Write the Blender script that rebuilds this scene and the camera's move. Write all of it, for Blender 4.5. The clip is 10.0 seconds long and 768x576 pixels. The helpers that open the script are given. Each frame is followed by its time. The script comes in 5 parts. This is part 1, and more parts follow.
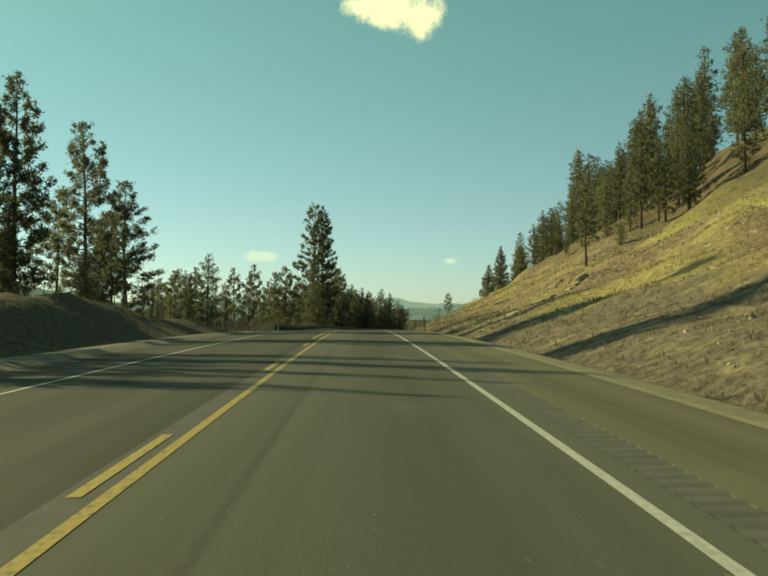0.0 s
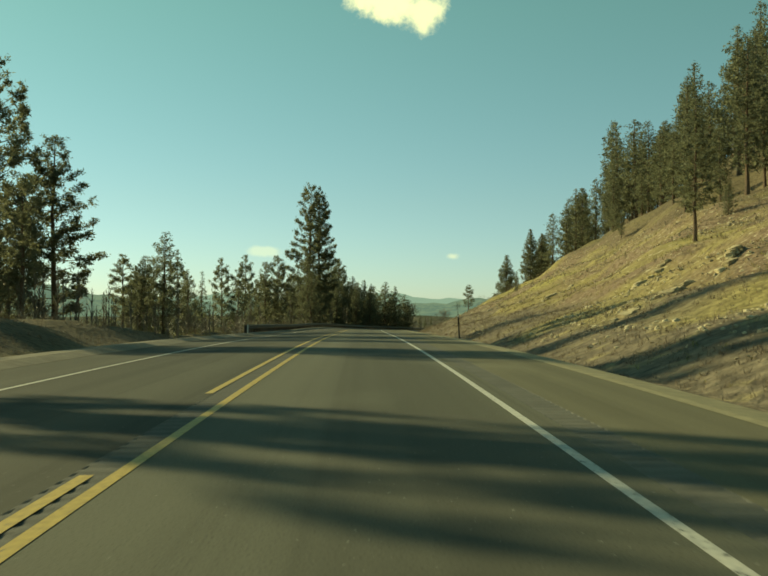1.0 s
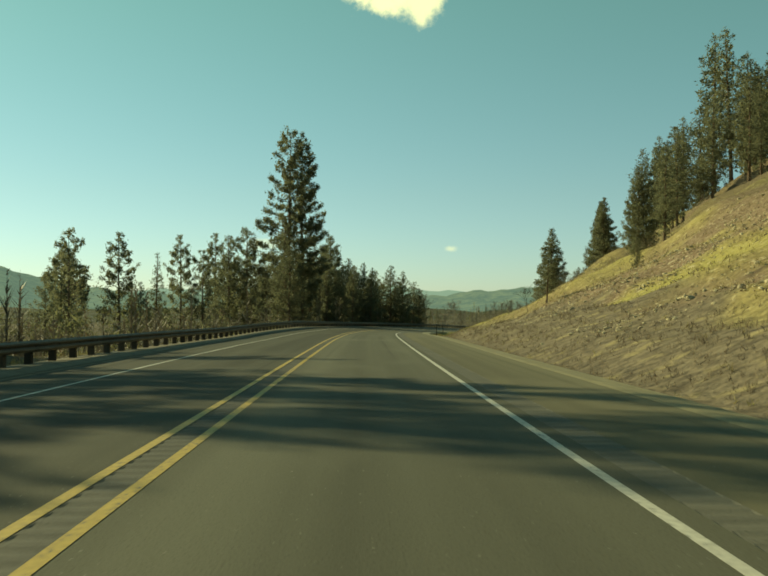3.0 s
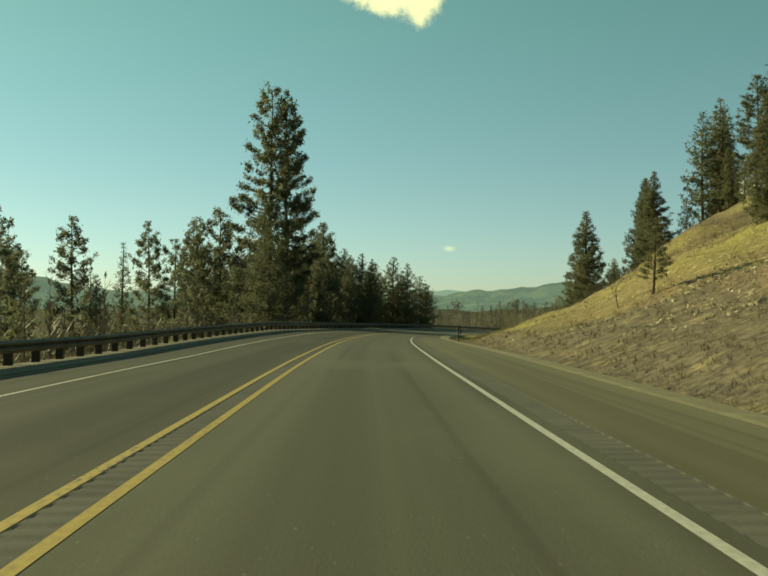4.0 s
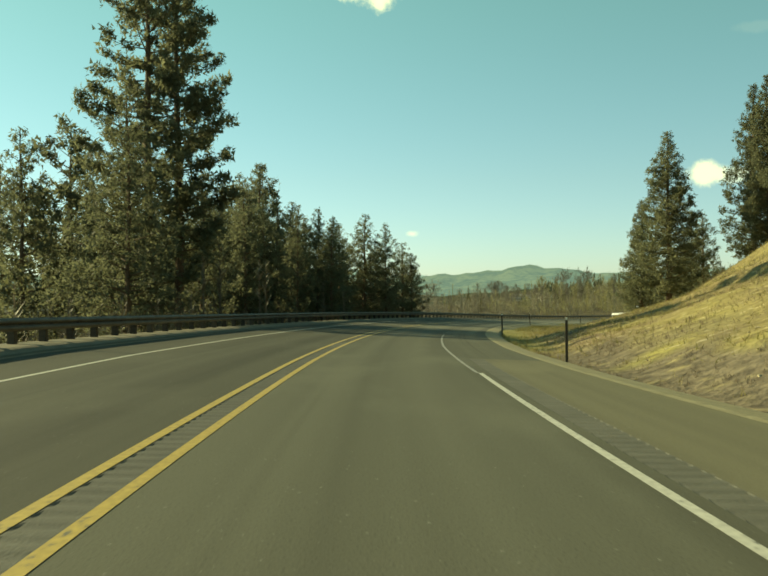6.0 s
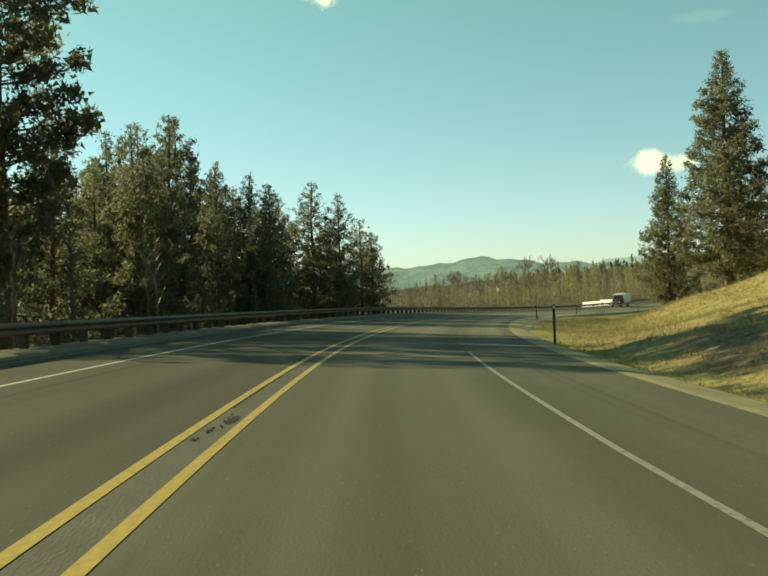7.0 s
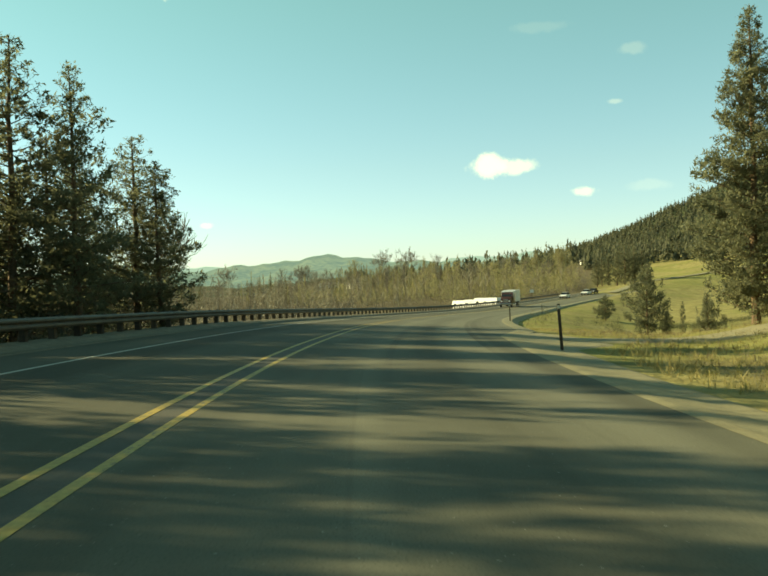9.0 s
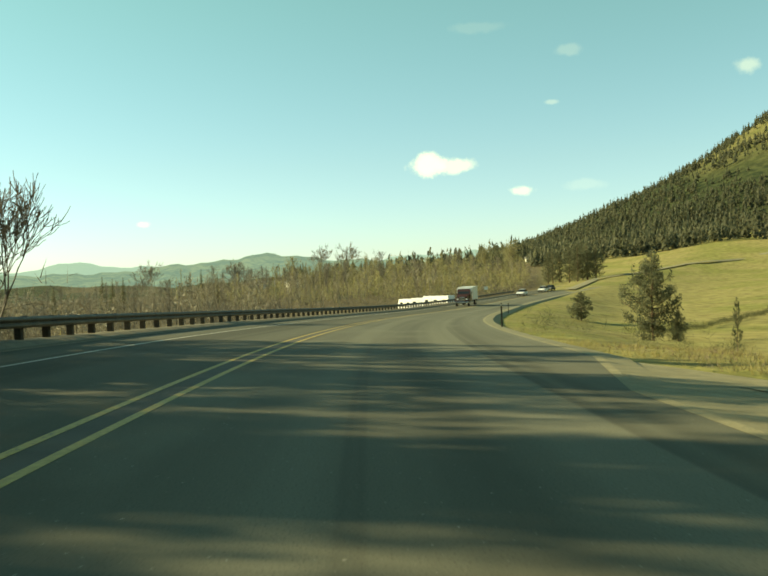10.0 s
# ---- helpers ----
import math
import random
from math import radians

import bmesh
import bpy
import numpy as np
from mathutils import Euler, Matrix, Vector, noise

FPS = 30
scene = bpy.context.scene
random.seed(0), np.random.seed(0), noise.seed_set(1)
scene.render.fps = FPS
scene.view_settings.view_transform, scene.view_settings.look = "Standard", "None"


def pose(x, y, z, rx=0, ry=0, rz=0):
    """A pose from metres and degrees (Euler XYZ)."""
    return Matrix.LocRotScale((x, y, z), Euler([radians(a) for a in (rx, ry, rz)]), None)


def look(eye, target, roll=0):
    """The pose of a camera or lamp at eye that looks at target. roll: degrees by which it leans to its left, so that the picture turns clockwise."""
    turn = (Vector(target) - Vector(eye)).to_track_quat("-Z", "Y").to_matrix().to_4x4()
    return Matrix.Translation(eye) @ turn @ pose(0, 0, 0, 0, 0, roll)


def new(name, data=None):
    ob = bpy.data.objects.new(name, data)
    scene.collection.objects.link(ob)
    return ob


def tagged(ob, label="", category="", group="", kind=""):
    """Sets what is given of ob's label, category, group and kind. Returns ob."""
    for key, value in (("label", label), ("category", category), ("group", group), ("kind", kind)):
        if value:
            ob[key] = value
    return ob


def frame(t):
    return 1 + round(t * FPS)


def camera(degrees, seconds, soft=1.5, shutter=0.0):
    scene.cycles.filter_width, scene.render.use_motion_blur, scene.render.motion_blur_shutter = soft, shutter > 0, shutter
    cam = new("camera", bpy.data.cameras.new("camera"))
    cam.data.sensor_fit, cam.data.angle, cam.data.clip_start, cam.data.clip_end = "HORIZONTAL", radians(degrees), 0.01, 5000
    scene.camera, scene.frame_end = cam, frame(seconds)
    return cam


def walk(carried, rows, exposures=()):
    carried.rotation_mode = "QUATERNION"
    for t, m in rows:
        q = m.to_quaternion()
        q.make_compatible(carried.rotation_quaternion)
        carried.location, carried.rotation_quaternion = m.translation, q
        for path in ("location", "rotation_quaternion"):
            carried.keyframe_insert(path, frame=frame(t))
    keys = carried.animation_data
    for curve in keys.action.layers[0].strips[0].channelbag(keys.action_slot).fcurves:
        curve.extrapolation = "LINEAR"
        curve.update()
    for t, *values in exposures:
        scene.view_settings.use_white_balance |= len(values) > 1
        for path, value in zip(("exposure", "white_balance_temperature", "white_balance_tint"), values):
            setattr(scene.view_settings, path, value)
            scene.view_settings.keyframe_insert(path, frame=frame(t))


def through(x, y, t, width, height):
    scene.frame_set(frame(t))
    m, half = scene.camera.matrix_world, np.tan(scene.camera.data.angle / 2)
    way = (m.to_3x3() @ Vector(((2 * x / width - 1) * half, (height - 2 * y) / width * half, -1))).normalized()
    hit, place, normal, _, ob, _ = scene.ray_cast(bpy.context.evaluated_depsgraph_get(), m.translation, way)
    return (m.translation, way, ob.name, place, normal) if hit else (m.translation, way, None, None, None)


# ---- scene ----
# camera: seconds, eye, yaw, pitch, roll
cam = camera(46.0, 10.0, soft=1.8, shutter=0.06)
ROWS = [
    (0.0, 0.458, -0.004, 1.227, -1.393, 1.953, 0.086),
    (0.5, 0.455, 13.47, 1.409, -1.418, 1.749, 0.161),
    (1.0, 0.507, 26.893, 1.503, -1.25, 1.652, 0.218),
    (1.5, 0.441, 40.2, 1.604, -1.123, 1.592, 0.072),
    (2.0, 0.375, 53.622, 1.64, -1.058, 1.464, -0.065),
    (2.5, 0.286, 66.694, 1.62, -1.255, 1.187, 0.071),
    (4.0, 0.33, 106.319, 1.17, -1.478, 1.174, 0.179),
    (4.5, 0.414, 119.197, 1.055, -1.756, 1.031, 0.262),
    (5.0, 0.525, 131.913, 0.91, -2.35, 0.919, 0.237),
    (5.5, 0.776, 144.513, 0.70, -2.916, 0.536, 0.056),
    (7.0, 2.586, 182.338, -0.055, -6.796, -0.132, -2.166),
    (7.5, 3.836, 194.061, -0.309, -8.886, -0.35, -2.417),
    (8.0, 5.561, 205.415, -0.534, -11.096, -0.225, -2.372),
    (8.5, 7.775, 216.617, -0.737, -13.881, -0.375, -2.292),
    (9.0, 10.330, 227.118, -0.958, -16.56, -0.569, -1.908),
    (9.5, 13.285, 237.486, -1.238, -18.529, -0.486, -2.152),
    (10.0, 16.702, 247.968, -1.544, -20.333, -0.77, -2.116),
]
walk(cam, [(t, pose(x, y, z, 90 + pitch, 0, yaw) @ pose(0, 0, 0, 0, 0, roll)) for t, x, y, z, yaw, pitch, roll in ROWS],
     exposures=[(0.0, 0.48, 9600, -16), (2.5, 0.52, 9600, -16), (4.0, 0.40, 9600, -16), (4.5, 0.45, 9600, -16), (5.7, 0.84, 9500, -15), (7.0, 0.96, 9400, -12), (7.5, 1.20, 9600, -10), (10.0, 1.2, 9600, -10)])

# ---- light ----
SUN_AZ, SUN_EL = -59.0, 23.5          # degrees from +y to the right, degrees up
world = bpy.data.worlds.new("sky")
scene.world = world
world.use_nodes = True
wn, wl = world.node_tree.nodes, world.node_tree.links
wn.clear()
w_out = wn.new("ShaderNodeOutputWorld")
w_bg = wn.new("ShaderNodeBackground")
w_sky = wn.new("ShaderNodeTexSky")
w_sky.sky_type = "NISHITA"
w_sky.sun_disc = False
w_sky.sun_elevation = radians(SUN_EL)
w_sky.sun_rotation = radians(SUN_AZ)
w_sky.altitude = 700
w_sky.air_density, w_sky.dust_density, w_sky.ozone_density = 1.0, 0.35, 1.0
w_bg.inputs["Strength"].default_value = SKY_STRENGTH = 0.095
w_tint = wn.new("ShaderNodeMix")
w_tint.data_type, w_tint.blend_type = "RGBA", "MULTIPLY"
w_tint.inputs["Factor"].default_value = 1.0
w_dir = wn.new("ShaderNodeTexCoord")
w_sep = wn.new("ShaderNodeSeparateXYZ")
wl.new(w_dir.outputs["Generated"], w_sep.inputs[0])
w_ramp = wn.new("ShaderNodeValToRGB")
w_ramp.color_ramp.elements[0].position, w_ramp.color_ramp.elements[1].position = 0.0, 0.32
w_ramp.color_ramp.elements[0].color, w_ramp.color_ramp.elements[1].color = (0.56, 0.70, 1.12, 1), (0.68, 1.0, 0.88, 1)
w_ramp.color_ramp.elements.new(0.12).color = (0.63, 0.79, 0.95, 1)
wl.new(w_sep.outputs["Z"], w_ramp.inputs["Fac"])
wl.new(w_ramp.outputs["Color"], w_tint.inputs["B"])
wl.new(w_sky.outputs["Color"], w_tint.inputs["A"])


def sky_way(az, el):
    """A direction in the sky from degrees."""
    a, e = radians(az), radians(el)
    return (math.sin(a) * math.cos(e), math.cos(a) * math.cos(e), math.sin(e))


def wmath(op, a, b=None):
    n = wn.new("ShaderNodeMath")
    n.operation = op
    for i, v in enumerate((a, b)):
        if v is None:
            continue
        if isinstance(v, (int, float)):
            n.inputs[i].default_value = v
        else:
            wl.new(v, n.inputs[i])
    return n.outputs[0]


# small fair-weather clouds: azimuth, elevation, half width, half height (degrees), density
CLOUDS = [(1.9, 19.35, 3.3, 1.6, 1.0), (3.4, 18.75, 2.0, 1.35, 0.9), (5.6, 3.65, 0.55, 0.30, 0.4), (-6.3, 3.9, 1.3, 0.35, 0.30),
          (23.3, 6.95, 1.4, 0.85, 0.75), (25.3, 6.75, 1.1, 0.5, 0.4), (29.2, 5.0, 0.9, 0.36, 0.4), (32.3, 13.3, 0.8, 0.40, 0.07),
          (31.2, 10.3, 0.5, 0.18, 0.13), (42.6, 11.4, 0.9, 0.5, 0.2), (26.8, 15.0, 1.8, 0.35, 0.035), (33.3, 5.2, 1.4, 0.40, 0.06)]
w_co = wn.new("ShaderNodeTexCoord")
w_noise = wn.new("ShaderNodeTexNoise")
w_noise.inputs["Scale"].default_value = 34.0
w_noise.inputs["Detail"].default_value = 7.0
w_noise.inputs["Roughness"].default_value = 0.62
wl.new(w_co.outputs["Generated"], w_noise.inputs["Vector"])
w_cover = None
for az, el, ha, he, dense in CLOUDS:
    c = Vector(sky_way(az, el))
    right = Vector((c.y, -c.x, 0)).normalized()
    up = right.cross(c).normalized()
    terms = []
    for axis, half in ((right, ha), (up, he)):
        d = wn.new("ShaderNodeVectorMath")
        d.operation = "DOT_PRODUCT"
        d.inputs[1].default_value = axis
        wl.new(w_co.outputs["Generated"], d.inputs[0])
        q = wmath("MULTIPLY", d.outputs["Value"], 1.0 / math.tan(radians(half)))
        terms.append(wmath("MULTIPLY", q, q))
    ahead = wn.new("ShaderNodeVectorMath")
    ahead.operation = "DOT_PRODUCT"
    ahead.inputs[1].default_value = c
    wl.new(w_co.outputs["Generated"], ahead.inputs[0])
    r = wmath("SQRT", wmath("ADD", terms[0], terms[1]))
    soft = wmath("SUBTRACT", 1.12, r)                              # 1 in the middle, 0 at the rim
    ragged = wmath("ADD", soft, wmath("MULTIPLY", wmath("SUBTRACT", w_noise.outputs["Fac"], 0.5), 2.2))
    front = wmath("GREATER_THAN", ahead.outputs["Value"], 0.9)
    n = wn.new("ShaderNodeMapRange")
    n.interpolation_type = "SMOOTHSTEP"
    n.inputs["From Min"].default_value, n.inputs["From Max"].default_value = 0.05, 0.75
    n.inputs["To Max"].default_value = dense
    wl.new(ragged, n.inputs["Value"])
    part_cover = wmath("MULTIPLY", n.outputs["Result"], front)
    w_cover = part_cover if w_cover is None else wmath("MAXIMUM", w_cover, part_cover)
w_mix = wn.new("ShaderNodeMix")
w_mix.data_type = "RGBA"
w_mix.inputs["B"].default_value = (9.0, 9.1, 6.9, 1)
wl.new(w_cover, w_mix.inputs["Factor"])
wl.new(w_tint.outputs["Result"], w_mix.inputs["A"])
wl.new(w_mix.outputs["Result"], w_bg.inputs["Color"])
wl.new(w_bg.outputs["Background"], w_out.inputs["Surface"])

sun = new("sun", bpy.data.lights.new("sun", "SUN"))
sun.data.energy, sun.data.angle, sun.data.color = 4.3, radians(0.55), (1.0, 0.90, 0.70)
sun.matrix_world = look(Vector(sky_way(SUN_AZ, SUN_EL)) * 300, (0, 0, 0))


# ---- plan of the road ----
# s: metres along the lane's middle; u: metres to its right
HEADS = ((-150, 0), (0, 0), (60, -0.17), (100, 0.05), (125, 0.43), (150, 1.95), (175, 4.4), (200, 7.8), (225, 13.1), (255, 19.0), (360, 31.4), (480, 44.0), (620, 52.0), (800, 56.0))
GRADES = ((-150, 0.016), (0, 0.0162), (40, 0.0054), (80, -0.012), (120, -0.0106), (160, -0.0201), (200, -0.0214), (222, -0.021), (262, -0.0258), (282, -0.0346), (325, -0.0346), (360, -0.030), (410, -0.006), (480, 0.012), (800, 0.02))
BANKS = ((-150, 0), (138, 0), (178, 2.4), (380, 2.2), (480, 0), (800, 0))
CROWN = ((-150, 0.024), (70, 0.024), (110, 0.020), (135, 0.022), (178, 0.0), (800, 0.0))
STEP = 0.5
ST = np.arange(-150, 800, STEP)
_h = np.radians(np.interp(ST, *np.transpose(HEADS)))
_i0 = int(150 / STEP)
AX = np.r_[0, np.cumsum(np.sin(_h[:-1]) * STEP)]
AY = np.r_[0, np.cumsum(np.cos(_h[:-1]) * STEP)]
AZ = np.r_[0, np.cumsum(np.interp(ST, *np.transpose(GRADES))[:-1] * STEP)]
AX, AY, AZ = AX - AX[_i0] + 0.51, AY - AY[_i0], AZ - AZ[_i0] - 0.08
AB = np.tan(np.radians(np.interp(ST, *np.transpose(BANKS))))


def fall(s, u):
    """How far the left lane lies below the crown of the road."""
    return np.interp(s, *np.transpose(CROWN)) * np.clip(-1.98 - u, 0, 10)


def road(s, u, lift=0.0):
    """Places on the road's surface, for numbers or arrays of s and u."""
    s, u = np.broadcast_arrays(np.asarray(s, float), np.asarray(u, float))
    x, y, z, h, b = (np.interp(s, ST, a) for a in (AX, AY, AZ, _h, AB))
    return np.stack([x + u * np.cos(h), y - u * np.sin(h), z - b * u - fall(s, u) + lift], -1)


def along(x, y):
    """s and u of places in plan."""
    x, y = np.asarray(x, float), np.asarray(y, float)
    flat = np.stack([x.ravel(), y.ravel()], -1)
    out = np.empty((len(flat), 2))
    ax, ay, st, hh = AX[::8], AY[::8], ST[::8], _h[::8]
    for k in range(0, len(flat), 4000):
        f = flat[k:k + 4000]
        i = ((f[:, :1] - ax) ** 2 + (f[:, 1:] - ay) ** 2).argmin(1)
        dx, dy = f[:, 0] - ax[i], f[:, 1] - ay[i]
        out[k:k + 4000, 0] = st[i] + dx * np.sin(hh[i]) + dy * np.cos(hh[i])
        out[k:k + 4000, 1] = dx * np.cos(hh[i]) - dy * np.sin(hh[i])
    return out[:, 0].reshape(x.shape), out[:, 1].reshape(x.shape)


def ease(a, b, v):
    q = np.clip((v - a) / (b - a), 0, 1)
    return q * q * (3 - 2 * q)


def waves(x, y, scale, seed):
    """Cheap smooth unevenness, about -1 to 1."""
    rng = np.random.RandomState(seed)
    out = np.zeros_like(np.asarray(x, float))
    for k in range(7):
        a, f, p = rng.uniform(0, math.tau), rng.uniform(0.6, 2.2) / scale, rng.uniform(0, math.tau)
        out = out + np.sin((x * math.cos(a) + y * math.sin(a)) * f * math.tau + p) / 3.2
    return out


LEFT_EDGE = -7.95


def right_edge(s):
    """Where the asphalt ends on the right; an apron widens it at the driveway."""
    return np.interp(s, (-150, 60, 130, 165, 190, 235, 262, 270, 335, 400, 800), (4.25, 4.3, 4.6, 4.6, 3.95, 4.0, 4.3, 5.6, 5.6, 4.5, 4.4))


def apron_edge(s):
    """Outer edge of the gravel apron where a driveway meets the road."""
    return np.interp(s, (-150, 215, 228, 243, 255, 259, 265.5, 267.6, 270, 274, 284), (4.2, 4.6, 5.4, 5.6, 6.1, 8.3, 7.9, 7.2, 6.4, 6.2, 5.9))


def ground(x, y):
    """Height of the land at places in plan."""
    x, y = np.asarray(x, float), np.asarray(y, float)
    s, u = along(x, y)
    sc = np.clip(s, -150, 790)
    zr = np.interp(sc, ST, AZ)
    b = np.interp(sc, ST, AB)
    near = np.clip(u, -12, 8)
    base = zr - b * near - fall(sc, u)
    # right: verge, ditch, cut bank with a hill above it, then a falling field
    edge = right_edge(s)
    d = np.maximum(u - 6.4, 0)
    bank = np.where(d < 20, 0.27 * d + 0.0085 * d * d, 8.8 + 0.61 * (d - 20))
    bank = np.where(d > 75, 42.3 + 0.25 * (d - 75), bank) + 0.35 * waves(x, y, 9, 3) * ease(1, 8, d) + 0.9 * waves(x, y, 30, 4) * ease(4, 20, d)
    much = np.interp(s - 2.2 * np.clip(u - 17, 0, 25), (-400, 185, 215, 240, 258, 272), (1, 1, 0.75, 0.36, 0.09, 0.0))
    field = -2.1 * ease(7, 22, u) + 0.054 * np.maximum(u - 34, 0) + 0.25 * waves(x, y, 25, 5) * ease(6, 20, u)
    right = -0.10 - 0.30 * ease(edge, np.maximum(edge + 1, 6.2), u) * (1 - ease(6.4, 9, u) * much) + much * bank + (1 - much) * field
    right = right + 2.15 * ease(9.5, 16.5, u) * (1 - ease(26, 40, u)) * ease(226, 246, s) * (1 - ease(265, 277, s))
    # the gravel apron lies on a fill
    far = apron_edge(s)
    fill = ease(214, 226, s) * (1 - ease(276, 286, s)) * (1 - ease(far, far + 12, u))
    right = right + fill * (-0.10 - 0.02 * np.maximum(u - 4.6, 0) - right)
    # left: verge, an earth mound at first, then a fall to the valley behind the guard rail
    v = -u - 9.0
    mound = 2.3 * ease(0.3, 6.0, v) * np.interp(s, (-200, 50, 92), (1, 1, 0)) + 0.3 * waves(x, y, 8, 6) * ease(1, 6, v)
    drop = -8.6 * ease(1.5, 26, v) * np.interp(s, (116, 150, 345, 395), (0, 1, 1, 0.2)) - 0.9 * ease(2, 10, v) * np.interp(s, (118, 140), (0, 1)) + 0.35 * waves(x, y, 22, 7) * ease(2, 12, v)
    left = -0.10 - 0.15 * ease(7.9, 9.5, -u) + mound + drop
    z = base + np.where(u > 0, right, left) * ((u > edge - 0.4) | (u < LEFT_EDGE + 0.4)) - 0.16 * ((u <= edge - 0.4) & (u >= LEFT_EDGE + 0.4))
    # far land: the valley floor, the wooded mountain, the hills beyond
    off = np.maximum(np.hypot(x - 60, y - 220) - 420, 0)
    valley = -11.0 + 0.8 * waves(x, y, 120, 8) + 0.02 * np.maximum(u - 60, 0) * (off < 900)
    z = z + (valley - z) * ease(0, 260, off) * (1 - 0.0 * x)
    peak = 278 * np.exp(-((x - 905) ** 2 + (y - 800) ** 2) / (2 * 245.0 ** 2)) * (1 + 0.10 * waves(x, y, 260, 9))
    dist = np.hypot(x, y - 200)
    return z + peak * ease(180, 520, dist) + 10 * ease(900, 1500, dist) * np.maximum(waves(x, y, 500, 10), -0.4)


# ---- materials ----
def mat(name, dark, light, rough=0.85, scale=3.0, fine=40.0, bump=0.25, metal=0.0, spread=(0.3, 0.7), island=0.0, each=0.0, depth=0.02, spec=0.3):
    """A surface with two scales of variation between two colours."""
    m = bpy.data.materials.new(name)
    m.use_nodes = True
    nodes, links = m.node_tree.nodes, m.node_tree.links
    bsdf = nodes["Principled BSDF"]
    co = nodes.new("ShaderNodeTexCoord")
    big, small = nodes.new("ShaderNodeTexNoise"), nodes.new("ShaderNodeTexNoise")
    for n, sc in ((big, scale), (small, fine)):
        n.inputs["Scale"].default_value = sc
        n.inputs["Detail"].default_value = 5.0
        links.new(co.outputs["Object"], n.inputs["Vector"])
    add = nodes.new("ShaderNodeMath")
    add.operation = "MULTIPLY_ADD"
    add.inputs[1].default_value = 0.45
    links.new(small.outputs["Fac"], add.inputs[0])
    half = nodes.new("ShaderNodeMath")
    half.operation = "MULTIPLY"
    half.inputs[1].default_value = 0.55
    links.new(big.outputs["Fac"], half.inputs[0])
    links.new(half.outputs[0], add.inputs[2])
    value = add.outputs[0]
    for amount, kind, out in ((island, "ShaderNodeNewGeometry", "Random Per Island"), (each, "ShaderNodeObjectInfo", "Random")):
        if amount:
            src = nodes.new(kind)
            more = nodes.new("ShaderNodeMath")
            more.operation = "MULTIPLY_ADD"
            more.inputs[1].default_value = amount
            links.new(src.outputs[out], more.inputs[0])
            shift = nodes.new("ShaderNodeMath")
            shift.operation = "SUBTRACT"
            shift.inputs[1].default_value = amount / 2
            links.new(value, shift.inputs[0])
            links.new(shift.outputs[0], more.inputs[2])
            value = more.outputs[0]
    ramp = nodes.new("ShaderNodeValToRGB")
    ramp.color_ramp.elements[0].position, ramp.color_ramp.elements[1].position = spread
    ramp.color_ramp.elements[0].color, ramp.color_ramp.elements[1].color = (*dark, 1), (*light, 1)
    links.new(value, ramp.inputs["Fac"])
    links.new(ramp.outputs["Color"], bsdf.inputs["Base Color"])
    bsdf.inputs["Roughness"].default_value, bsdf.inputs["Metallic"].default_value = rough, metal
    bsdf.inputs["Specular IOR Level"].default_value = spec
    if bump:
        b = nodes.new("ShaderNodeBump")
        b.inputs["Strength"].default_value, b.inputs["Distance"].default_value = bump, depth
        links.new(small.outputs["Fac"], b.inputs["Height"])
        links.new(b.outputs["Normal"], bsdf.inputs["Normal"])
    return m


def noise_node(m, vector, scale, detail=4.0):
    n = m.node_tree.nodes.new("ShaderNodeTexNoise")
    n.inputs["Scale"].default_value, n.inputs["Detail"].default_value = scale, detail
    m.node_tree.links.new(vector, n.inputs["Vector"])
    return n.outputs["Fac"]


def mix_node(m, a, b, fac, lo=0.4, hi=0.6):
    """Mixes two colours or outputs by a value run through a soft threshold."""
    nodes, links = m.node_tree.nodes, m.node_tree.links
    r = nodes.new("ShaderNodeMapRange")
    r.inputs["From Min"].default_value, r.inputs["From Max"].default_value = lo, hi
    links.new(fac, r.inputs["Value"])
    x = nodes.new("ShaderNodeMix")
    x.data_type = "RGBA"
    links.new(r.outputs["Result"], x.inputs["Factor"])
    for key, v in (("A", a), ("B", b)):
        if isinstance(v, tuple):
            x.inputs[key].default_value = (*v, 1)
        else:
            links.new(v, x.inputs[key])
    return x.outputs["Result"]


def stretched(m, sx, sy):
    """The plan of the road (u, s) in metres, scaled."""
    nodes, links = m.node_tree.nodes, m.node_tree.links
    uv = nodes.new("ShaderNodeUVMap")
    uv.uv_map = "plan"
    k = nodes.new("ShaderNodeVectorMath")
    k.operation = "MULTIPLY"
    k.inputs[1].default_value = (sx, sy, 1)
    links.new(uv.outputs["UV"], k.inputs[0])
    return k.outputs["Vector"]


